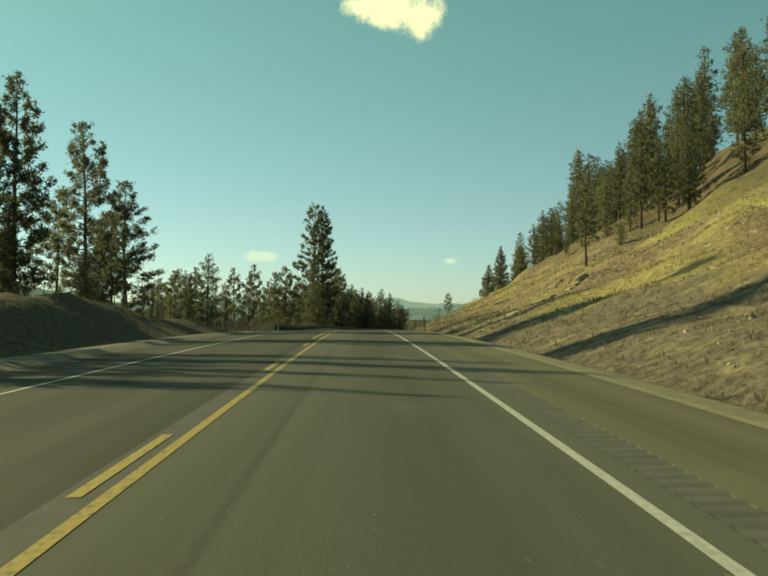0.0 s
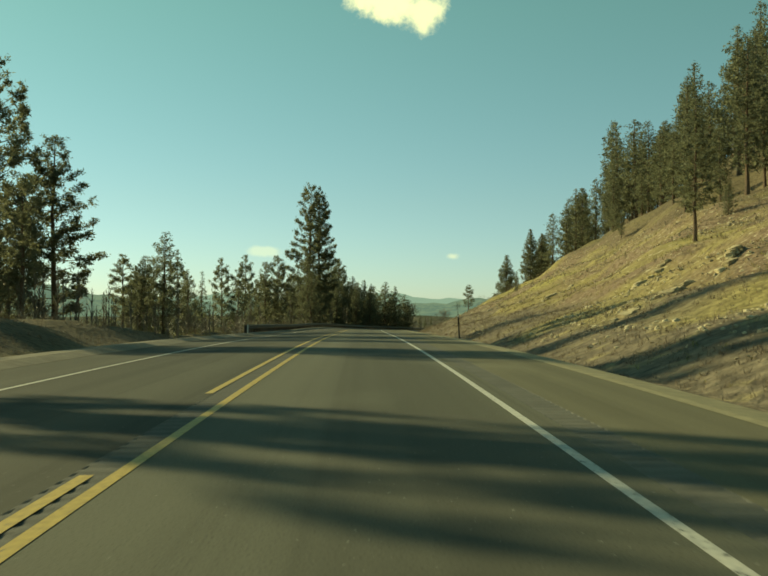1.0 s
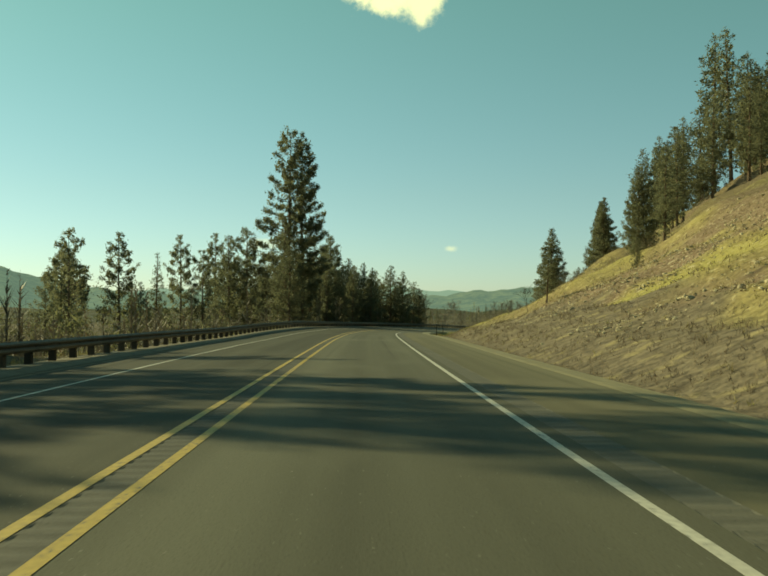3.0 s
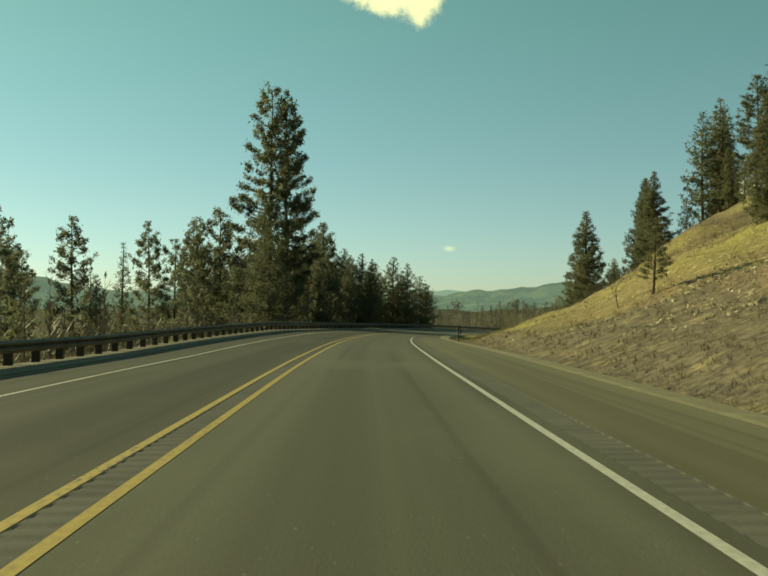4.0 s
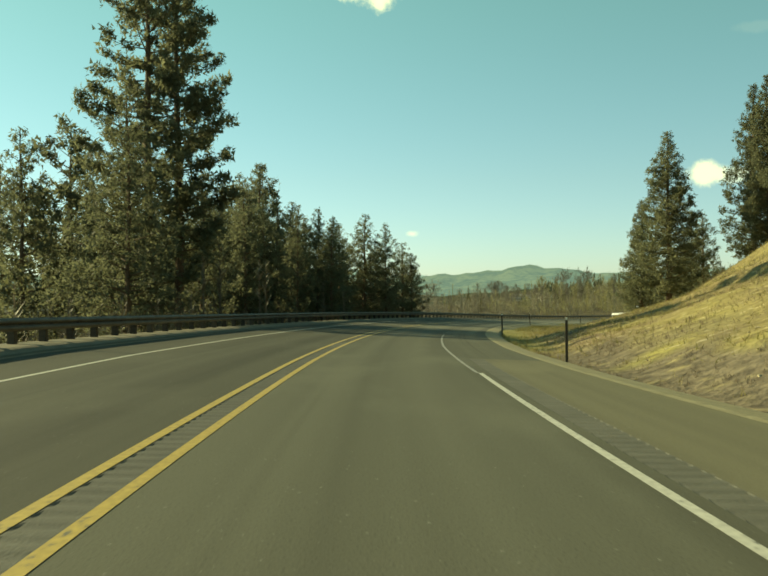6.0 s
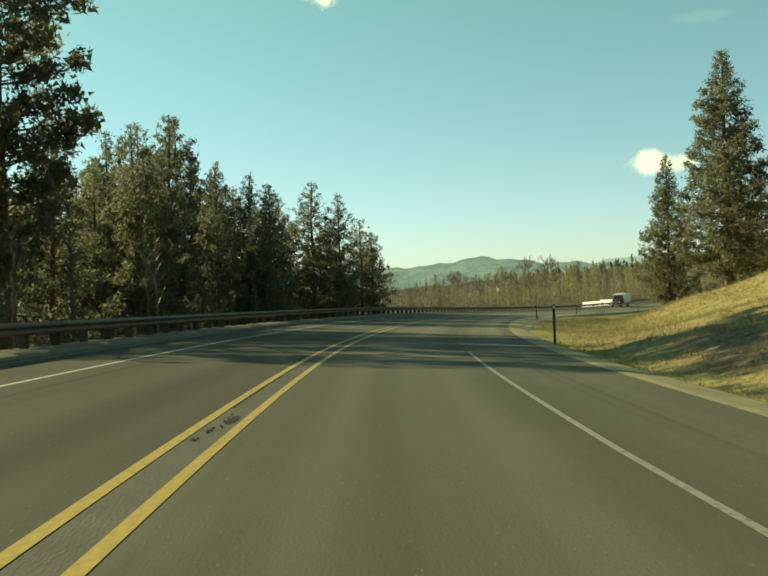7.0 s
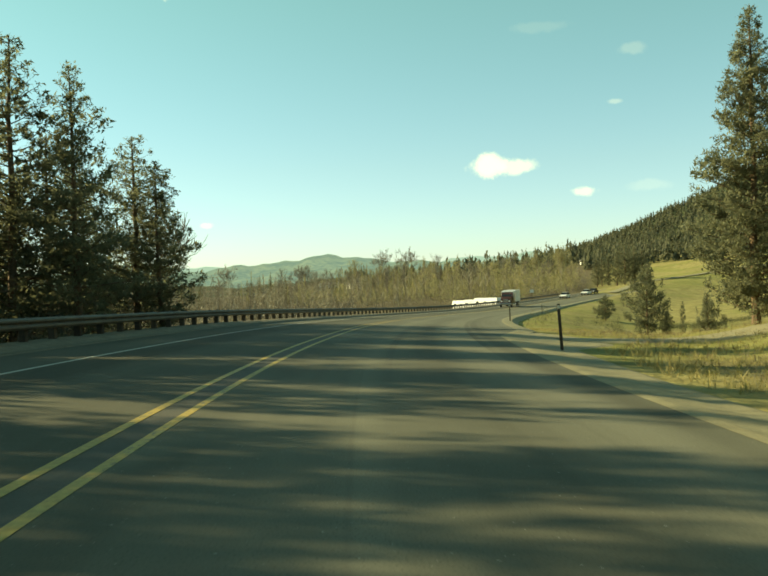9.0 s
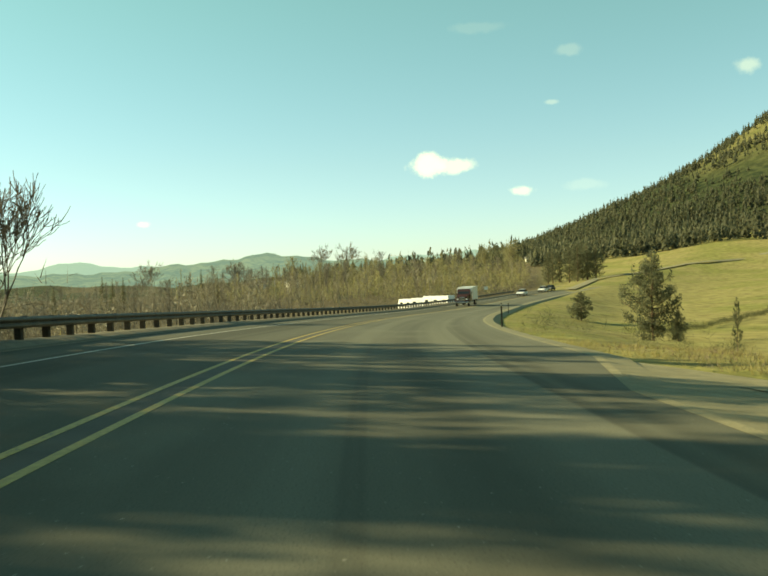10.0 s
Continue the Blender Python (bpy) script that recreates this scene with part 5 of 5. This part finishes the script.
# ---- buildings ----
def house(x, y, turn, w, d, h, roof_h, label, windows=3):
    g = float(ground(x, y))
    ob = thing("house", label, "house", at=pose(x, y, g, 0, 0, turn))
    part("wall", box_bm(w, d, h, (0, 0, h / 2)), WHITEWALL, ob)
    bm = bmesh.new()
    e = 0.5
    pts = [(-w / 2 - e, -d / 2 - e, h), (w / 2 + e, -d / 2 - e, h), (w / 2 + e, d / 2 + e, h), (-w / 2 - e, d / 2 + e, h), (-w / 2 - e, 0, h + roof_h), (w / 2 + e, 0, h + roof_h)]
    v = [bm.verts.new(p) for p in pts]
    for f in ((0, 1, 5, 4), (2, 3, 4, 5), (0, 4, 3), (1, 2, 5), (3, 2, 1, 0)):
        bm.faces.new([v[i] for i in f])
    part("roof", bm, ROOF, ob, "grey gabled roof")
    for k in range(windows):
        wx = -w / 2 + w * (k + 0.5) / windows
        f = part("window", box_bm(1.3, 0.10, 1.2, (wx, -d / 2 - 0.03, h * 0.52), 0.01), WHITEWALL, ob)
        part("pane", box_bm(1.1, 0.06, 1.0, (wx, -d / 2 - 0.07, h * 0.52), 0.005), DARKGLASS, f)
    part("door", box_bm(0.95, 0.08, 2.05, (w * 0.33, -d / 2 - 0.04, 1.05), 0.01), TIMBER, ob)
    return ob


for az, dist, turn, w, d, h, rh, lab in ((12.9, 470, -12, 11, 8, 3.2, 1.6, "white single-storey house with a pale roof among trees"), (14.6, 520, 10, 8, 6, 3, 1.5, "small white house far across the valley"),
                                         (30.1, 610, -35, 7, 6, 3.2, 1.6, "white house high on the wooded slope"), (29.5, 600, -20, 5, 4, 2.6, 1.2, "small white outbuilding on the wooded slope")):
    hx, hy = polar(az, dist)
    house(hx, hy, turn, w, d, h, rh, lab)


# ---- vehicles ----
def wheel(parent, x, y, r, wid):
    bm = bmesh.new()
    bmesh.ops.create_cone(bm, cap_ends=True, segments=20, radius1=r, radius2=r, depth=wid, matrix=Matrix.Translation((x, y, r)) @ Matrix.Rotation(radians(90), 4, "Y"))
    bmesh.ops.bevel(bm, geom=[e for e in bm.edges if len(e.link_faces) == 2 and any(len(f.verts) > 4 for f in e.link_faces)], offset=0.03, segments=2, affect="EDGES")
    t = part("tyre", bm, RUBBER, parent)
    bm = bmesh.new()
    bmesh.ops.create_cone(bm, cap_ends=True, segments=16, radius1=r * 0.58, radius2=r * 0.5, depth=wid + 0.03, matrix=Matrix.Translation((x, y, r)) @ Matrix.Rotation(radians(90), 4, "Y"))
    part("rim", bm, CHROME, t, "metal rim")


def prism_bm(profile, half, narrow=0.0):
    """A body from a side profile of (y, z), as wide as 2 * half, drawn in by narrow at the top."""
    bm = bmesh.new()
    top = max(z for _, z in profile)
    low = min(z for _, z in profile)
    a = [bm.verts.new((-half + narrow * (z - low) / (top - low), y, z)) for y, z in profile]
    b = [bm.verts.new((half - narrow * (z - low) / (top - low), y, z)) for y, z in profile]
    bm.faces.new(a[::-1])
    bm.faces.new(b)
    n = len(profile)
    for i in range(n):
        bm.faces.new((a[i], a[(i + 1) % n], b[(i + 1) % n], b[i]))
    bmesh.ops.recalc_face_normals(bm, faces=bm.faces)
    bmesh.ops.bevel(bm, geom=list(bm.edges), offset=0.04, segments=2, affect="EDGES")
    return bm


def truck(m):
    """A conventional truck with a box body, seen from its front; y is its front."""
    ob = thing("truck", "dark truck with white cab frame and white box body", "truck", at=m)
    part("frame", box_bm(0.9, 7.4, 0.25, (0, -3.0, 0.75), 0.03), POSTBROWN, ob)
    part("hood", prism_bm([(0.9, 0.75), (0.9, 1.55), (0.75, 1.72), (-0.7, 1.85), (-0.7, 0.75)], 0.98, 0.08), REDPAINT, ob)
    part("cab", prism_bm([(-0.7, 0.75), (-0.7, 1.9), (-1.1, 2.75), (-2.4, 2.8), (-2.4, 0.75)], 1.12, 0.06), REDPAINT, ob)
    part("cab_roof", box_bm(2.3, 1.35, 0.16, (0, -1.75, 2.83), 0.05), CARPAINT, ob, "white cab roof")
    for x in (-1.08, 1.08):
        part("door_pillar", box_bm(0.16, 1.3, 1.0, (x, -1.75, 2.3), 0.04), CARPAINT, ob, "white pillar")
        part("fender", box_bm(0.46, 1.1, 0.5, (x * 0.86, 0.25, 1.05), 0.12), REDPAINT, ob)
    part("windshield", prism_bm([(-0.72, 1.95), (-1.06, 2.66), (-1.10, 2.66), (-0.80, 1.95)], 0.95, 0.04), DARKGLASS, ob)
    part("box", box_bm(2.45, 5.0, 2.15, (0, -5.1, 2.0), 0.04), CARPAINT, ob, "white box body")
    part("grille", box_bm(0.9, 0.08, 0.62, (0, 0.92, 1.2), 0.03), CHROME, ob, "chrome grille")
    part("bumper", box_bm(2.3, 0.22, 0.30, (0, 1.02, 0.62), 0.05), CHROME, ob, "chrome bumper")
    for x in (-0.74, 0.74):
        part("headlight", box_bm(0.32, 0.10, 0.24, (x, 0.90, 1.15), 0.04), LAMP, ob)
        part("mirror", box_bm(0.10, 0.16, 0.45, (x * 1.78, -0.85, 2.1), 0.03), POSTBROWN, ob)
    for y in (0.15, -5.6, -6.7):
        for x in (-0.98, 0.98):
            wheel(ob, x, y, 0.50, 0.28)
    return ob


def car(m, paint, label):
    ob = thing("car", label, "car", "cars on the road", at=m)
    part("body", prism_bm([(2.2, 0.30), (2.25, 0.62), (2.0, 0.78), (0.95, 0.92), (-2.05, 0.95), (-2.2, 0.75), (-2.2, 0.30)], 0.90, 0.05), paint, ob)
    part("cabin", prism_bm([(0.95, 0.90), (0.25, 1.42), (-1.2, 1.46), (-1.95, 0.93)], 0.82, 0.14), DARKGLASS, ob, "dark windows")
    part("roof", box_bm(1.25, 1.3, 0.06, (0, -0.5, 1.465), 0.02), paint, ob)
    part("bumper", box_bm(1.7, 0.12, 0.22, (0, 2.24, 0.42), 0.04), RUBBER, ob)
    for x in (-0.62, 0.62):
        part("headlight", box_bm(0.36, 0.08, 0.15, (x, 2.18, 0.70), 0.03), LAMP, ob)
    for y in (1.35, -1.35):
        for x in (-0.80, 0.80):
            wheel(ob, x, y, 0.33, 0.22)
    return ob


def facing(s, u):
    """On the road, facing oncoming."""
    return frame_at(s, u, 0.0) @ pose(0, 0, 0, 0, 0, 180)


truck(facing(398, -3.9))
car(facing(456, -3.9), CARPAINT, "white car far down the road")
car(facing(478, -3.9), CARPAINT, "white car far down the road by the field")
car(facing(486, -4.1), POSTBROWN, "dark car far down the road by the field")


def trailer(x, y, turn, length, label):
    g = float(ground(x, y))
    ob = thing("camper_trailer", label, "trailer", "parked trailers", at=pose(x, y, g, 0, 0, turn))
    part("body", prism_bm([(length / 2, 0.55), (length / 2 + 0.25, 1.3), (length / 2 - 0.3, 2.85), (-length / 2 + 0.1, 2.9), (-length / 2, 0.55)], 1.2, 0.06), CARPAINT, ob)
    for k in range(3):
        part("window", box_bm(0.06, 0.9, 0.6, (-1.21 + 0.02, -length / 3 + k * length / 3, 1.75), 0.02), DARKGLASS, ob)
    part("door", box_bm(0.06, 0.7, 1.8, (-1.19, length * 0.18, 1.55), 0.02), WHITEWALL, ob)
    part("stripe", box_bm(0.05, length * 0.9, 0.16, (-1.2, 0, 1.05), 0.01), ROOF, ob, "grey stripe")
    for x2 in (-1.05, 1.05):
        wheel(ob, x2, -0.3, 0.36, 0.22)
    return ob


for az, dist, turn, length in ((23.7, 205, 24, 8.0), (22.9, 212, 30, 7.5), (22.0, 222, 20, 7.5)):
    tx, ty = polar(az, dist)
    trailer(tx, ty, turn, length, "white camper trailer parked behind the guard rail")


# ---- verge growth ----
veg = np.random.RandomState(31)


def grass(name, n, s_rng, u_rng, low, high, material, label, blades=7, power=1.6, thin=0.05, patch=None, band=0):
    s = veg.uniform(*s_rng, n)
    u = u_rng[0] + (u_rng[1] - u_rng[0]) * veg.uniform(0, 1, n) ** power
    p = road(s, u)
    keep = (u < 0) | (u > apron_edge(s) + 0.3) if patch is None else ((u < 0) | (u > apron_edge(s) + 0.3)) & (waves(p[:, 0], p[:, 1], patch, 33) > veg.uniform(-0.7, 0.7, n))
    if band:
        low_edge = weed_line(s) + 1.3 * waves(p[:, 0], p[:, 1], 7, 21)
        keep &= (u < low_edge) if band < 0 else (s > 190) | (u > low_edge) | (veg.uniform(0, 1, n) < 0.12)
    p = p[keep]
    p[:, 2] = ground(p[:, 0], p[:, 1])
    v, f = tufts(p, veg.uniform(low, high, len(p)), blades, veg, up=2.2, thin=thin)
    tagged(part(name, mesh_of(name, v, f, material)), label, "grass", kind="stuff")


grass("dry_grass", 26000, (8, 262), (4.95, 34), 0.08, 0.24, STRAW, "dry straw-coloured grass on the cut bank", 6, 1.2, 0.06, 7, 1)
grass("green_grass", 9000, (8, 262), (5.0, 24), 0.08, 0.22, GREENBLADE, "short yellow-green grass on the cut bank", 6, 1.2, 0.06, 12, 1)
grass("dead_weeds", 34000, (8, 196), (5.4, 18), 0.06, 0.19, WEED, "dead grey-brown weeds at the foot of the bank", 6, 1.0, 0.05, 4, -1)
grass("field_grass", 15000, (225, 420), (5.2, 60), 0.05, 0.15, GREENBLADE, "dry golden grass on the field", 6, 1.5, 0.05, 11)
grass("dead_brush", 11000, (8, 152), (7.0, 27), 0.07, 0.19, WEED, "clumps of dead grey-brown brush on the cut bank", 9, 1.1, 0.07, 9)
grass("rise_grass", 26000, (196, 290), (6.2, 26), 0.09, 0.22, STRAW, "long dry grass on the low rise beside the road", 6, 1.0, 0.035, 6)
grass("rise_weeds", 14000, (185, 285), (7.5, 22), 0.08, 0.22, WEED, "dead brown weeds on the low rise beside the road", 6, 1.0, 0.03, 4)
grass("verge_grass", 9000, (95, 320), (-9.6, -17), 0.10, 0.28, STRAW, "dry grass along the guard rail", 6, 1.3, 0.05, 6)
# Dark weed colour stands in for the shade that lies on the mound.
grass("mound_grass", 9000, (5, 95), (-9.3, -24), 0.08, 0.22, WEED, "thin dead grass on the earth mound, coloured dark for its shade", 5, 1.2, 0.05, 5)


def stones(name, n, s_rng, u_rng, low, high, label):
    s, u = veg.uniform(*s_rng, n), veg.uniform(*u_rng, n)
    p = road(s, u)
    keep = waves(p[:, 0], p[:, 1], 26, 41) > 0.05
    p = p[keep]
    p[:, 2] = ground(p[:, 0], p[:, 1])
    ico = bmesh.new()
    bmesh.ops.create_icosphere(ico, subdivisions=1, radius=1)
    base = np.array([v.co[:] for v in ico.verts])
    faces = np.array([[v.index for v in f.verts] for f in ico.faces])
    ico.free()
    m = len(p)
    size = low * (high / low) ** (veg.uniform(0, 1, m) ** 2.5)
    v = base[None] * veg.uniform(0.6, 1.25, (m, len(base), 1)) * (size[:, None] * veg.uniform(0.6, 1.2, (m, 3)) * [1, 1, 0.7])[:, None] + p[:, None]
    f = (faces[None] + np.arange(m)[:, None, None] * len(base)).reshape(-1, 3)
    tagged(part(name, mesh_of(name, v.reshape(-1, 3), f, STONE)), label, "stones", kind="stuff")


stones("slope_stones", 5000, (10, 185), (7.5, 32), 0.04, 0.17, "broken pale stones and clods on the cut bank")

stones("bank_clods", 7000, (40, 150), (9, 27), 0.05, 0.17, "small clods and rubble on the cut bank")


def rock_outcrop(s0, u0, s1, u1, n, seed):
    """A low ledge of pale broken rock that shows through the grass."""
    rng = np.random.RandomState(seed)
    foot = road(np.array([(s0 + s1) / 2]), np.array([(u0 + u1) / 2]))[0]
    foot[2] = ground(foot[0], foot[1])
    ob = thing("rock_outcrop", "low ledge of pale broken rock in the dry grass", "rock", "ledges on the bank", at=pose(*foot))
    for k in range(n):
        q = (k + rng.uniform(0.1, 0.9)) / n
        c = road(np.array([s0 + (s1 - s0) * q]), np.array([u0 + (u1 - u0) * q]))[0] + [rng.normal(0, 0.12), rng.normal(0, 0.12), 0]
        c[2] = ground(c[0], c[1])
        bm = bmesh.new()
        bmesh.ops.create_icosphere(bm, subdivisions=2, radius=1)
        size = rng.uniform(0.7, 1.3) * np.array([0.20, 0.30, 0.13]) * (0.7 + 0.5 * math.sin(math.pi * q))
        for v in bm.verts:
            r = rng.uniform(0.82, 1.12)
            v.co = Vector((max(-0.75, min(0.75, v.co.x)) * size[0] * r * 1.2, max(-0.7, min(0.7, v.co.y)) * size[1] * r * 1.2, max(-0.6, min(0.6, v.co.z)) * size[2] * r * 1.4))
        turned = Matrix.Rotation(rng.uniform(-0.6, 0.6), 4, "Z") @ Matrix.Rotation(-0.35, 4, "Y")
        bmesh.ops.transform(bm, matrix=Matrix.Translation(Vector(c - foot) + Vector((0, 0, 0.0))) @ turned, verts=bm.verts)
        part("stone", bm, BANKROCK, ob)


for k, ledge in enumerate(((97.5, 13.8, 105.5, 18.2, 22), (61.4, 9.7, 62.4, 11.0, 7), (62.7, 11.8, 66.0, 14.2, 12), (64.0, 15.0, 66.0, 16.6, 8), (76, 14.5, 78, 17.5, 10))):
    rock_outcrop(*ledge, 90 + k)


def brush(name, places, low, high, material, blades, label, seed):
    rng = np.random.RandomState(seed)
    p = np.repeat(places, 12, 0)
    size = rng.uniform(low, high, len(places)).repeat(12)
    c = p + rng.normal(0, 0.4, p.shape) * size[:, None] * [1, 1, 0.5] + np.array([0, 0, 0.5]) * size[:, None]
    v, f = tufts(c, size * 0.4, blades, rng, up=0.8, thin=0.02)
    tagged(part(name, mesh_of(name, v, f, material)), label, "brush", kind="stuff")


def roadside(n, s_rng, u_rng, seed):
    rng = np.random.RandomState(seed)
    p = road(rng.uniform(*s_rng, n), rng.uniform(*u_rng, n))
    p[:, 2] = ground(p[:, 0], p[:, 1])
    return p


brush("leafless_brush", roadside(1600, (110, 345), (-12, -60), 51), 0.9, 2.4, TWIGS, 5, "grey-brown leafless brush behind the guard rail", 52)
def belt_places(n, seed, low_az=-5):
    rng = np.random.RandomState(seed)
    p = np.array([polar(a, d) for a, d in zip(rng.uniform(low_az, 29.5, n), rng.uniform(255, 400, n))])
    return np.c_[p, ground(p[:, 0], p[:, 1])]


def near_valley(n, seed):
    rng = np.random.RandomState(seed)
    p = np.array([polar(a, d) for a, d in zip(rng.uniform(-7, 14, n), rng.uniform(70, 260, n))])
    return np.c_[p, ground(p[:, 0], p[:, 1])]


def stand(name, p, low, high, material, label, seed):
    """A thicket of slim leafless stems with steep twigs, in clumps."""
    rng = np.random.RandomState(seed)
    p = p[waves(p[:, 0], p[:, 1], 34, seed) > rng.uniform(-0.9, 0.6, len(p))]
    p = np.c_[p[:, :2], ground(p[:, 0], p[:, 1])]
    n = len(p)
    h = (low + (high - low) * rng.uniform(0, 1, n) ** 1.7) * (1 + 0.35 * waves(p[:, 0], p[:, 1], 60, seed + 1))
    k = 26
    q = rng.uniform(0.15, 0.95, (n, k)) ** 0.8
    base = p[:, None] + np.stack([0 * q, 0 * q, q * h[:, None]], -1)
    a = rng.uniform(0, math.tau, (n, k))
    reach = h[:, None] * rng.uniform(0.10, 0.26, (n, k)) * (1.15 - q)
    tip = base + np.stack([np.cos(a) * reach, np.sin(a) * reach, reach * rng.uniform(0.6, 1.8, (n, k))], -1)
    side = np.stack([-np.sin(a), np.cos(a), 0 * a], -1) * (0.012 + 0.010 * h[:, None, None])
    twigs = np.stack([base - side, base + side, tip], 2).reshape(-1, 3)
    w = (0.012 * h + 0.02)[:, None] * [1, 0, 0]
    stems = np.stack([p - w, p + w, p + np.stack([0 * h, 0 * h, h], -1)], 1).reshape(-1, 3)
    w2 = w[:, [1, 0, 2]]
    stems2 = np.stack([p - w2, p + w2, p + np.stack([0 * h, 0 * h, h], -1)], 1).reshape(-1, 3)
    v = np.concatenate([twigs, stems, stems2])
    tagged(part(name, mesh_of(name, v, np.arange(len(v)).reshape(-1, 3), material)), label, "thicket", kind="stuff")


def sector(n, az, dist, seed):
    """Places in a sector of the valley, by bearing and distance."""
    rng = np.random.RandomState(seed)
    return np.array([polar(a, d) for a, d in zip(rng.uniform(*az, n), rng.uniform(*dist, n))])


def wood(name, p, low, high, material, label, seed, rounded=False, k=80):
    """A close wood of ragged crowns, from the ground up: tapering ones, or rounded ones on short stems."""
    rng = np.random.RandomState(seed)
    p = np.c_[p[:, :2], ground(p[:, 0], p[:, 1])]
    n = len(p)
    h = rng.uniform(low, high, n) * (1 + 0.25 * waves(p[:, 0], p[:, 1], 45, seed))
    q = rng.uniform(0.03, 1.0, (n, k)) ** 0.9
    a, r = rng.uniform(0, math.tau, (n, k)), np.sqrt(rng.uniform(0, 1, (n, k)))
    profile = np.sqrt(np.maximum(1 - ((q - 0.52) / 0.52) ** 2, 0.02)) if rounded else (1.02 - q) ** 0.7
    wide = h[:, None] * rng.uniform(0.16, 0.30, (n, 1)) * profile * r
    c = p[:, None] + np.stack([np.cos(a) * wide, np.sin(a) * wide, q * h[:, None]], -1)
    v, f = tufts(c.reshape(-1, 3), rng.uniform(0.30, 0.75, n * k), 1, rng, up=0.5, thin=0.20)
    tagged(part(name, mesh_of(name, v, f, material)), label, "wood", kind="stuff")


wood("budding_wood", sector(130, (19, 29.3), (295, 390), 110), 5.0, 11.5, BUDS, "rounded cottonwoods in pale yellow-green bud", 111, True, 170)
wood("budding_wood", sector(120, (8, 27), (290, 400), 112), 4.0, 10.0, HAZYTWIGS, "rounded grey-brown leafless trees across the valley", 113, True, 170)
wood("valley_wood", roadside(380, (145, 270), (-26, -120), 96), 7.5, 13.0, FIRNEEDLES, "close dark brown-green wood on the valley floor", 97)
wood("valley_wood", roadside(380, (140, 262), (-22, -110), 98), 4.5, 9.0, WEED, "close brown leafless wood on the valley floor", 99)
wood("valley_wood", sector(260, (-12, 13), (130, 400), 100), 3.5, 8.0, HAZYTWIGS, "grey-brown leafless wood across the valley", 101)
stand("valley_saplings", sector(1100, (-9, 14), (80, 210), 91), 1.8, 4.5, TWIGS, "grey-brown leafless saplings on the valley floor", 81)
stand("valley_saplings", sector(400, (-12, 10), (210, 430), 92), 2.5, 7.5, HAZYTWIGS, "grey-brown leafless wood across the valley", 82)
stand("valley_saplings", sector(420, (8, 24), (240, 430), 93), 4.0, 10.5, HAZYTWIGS, "tall grey-brown leafless wood across the valley", 84)
stand("valley_saplings", sector(420, (7, 29), (290, 410), 94), 4.0, 10.5, BUDS, "slender trees with yellow-green buds across the valley", 83)
stand("roadside_saplings", roadside(1000, (95, 250), (-13, -62), 95), 2.0, 6.0, TWIGS, "grey-brown saplings behind the guard rail", 85)
brush("valley_thicket", near_valley(900, 67), 1.2, 3.2, TWIGS, 5, "grey-brown leafless thicket on the valley floor", 68)
brush("valley_brush", belt_places(900, 61), 1.2, 3.6, TWIGS, 4, "grey-brown thicket under the cottonwoods", 62)
brush("willow_brush", belt_places(330, 63, 11), 2.5, 6.5, BUDS, 4, "yellow-olive willow thicket under the cottonwoods", 64)
brush("mound_brush", roadside(150, (10, 110), (-15, -32), 53), 0.4, 1.0, TWIGS, 7, "dark leafless brush on the earth mound", 54)
brush("crest_brush", roadside(240, (160, 226), (17, 29), 57), 0.35, 0.9, TWIGS, 6, "grey leafless brush along the crest of the bank", 59)
brush("hill_brush", roadside(190, (20, 190), (16, 60), 55), 0.5, 1.5, TWIGS, 6, "low dry brush on the hillside", 56)
shrub_rng = np.random.RandomState(57)
shrubs = np.c_[shrub_rng.uniform(42, 57, 20), shrub_rng.uniform(280, 297, 20), np.zeros(20)]
shrubs[:, 2] = ground(shrubs[:, 0], shrubs[:, 1])
brush("field_brush", shrubs, 0.8, 1.5, FIRNEEDLES, 9, "small leafless shrubs on the field", 58)

# Added dark brush draws the shadow line of a ditch the land lacks.
ditch = np.stack([np.linspace(72, 130, 260), np.interp(np.linspace(72, 130, 260), (72, 83, 130), (322, 331.5, 365)), np.zeros(260)], -1)
ditch[:, 2] = ground(ditch[:, 0], ditch[:, 1])
brush("ditch_brush", ditch, 0.5, 1.0, FIRNEEDLES, 8, "dark low growth that stands in for a ditch's shadow line", 66)
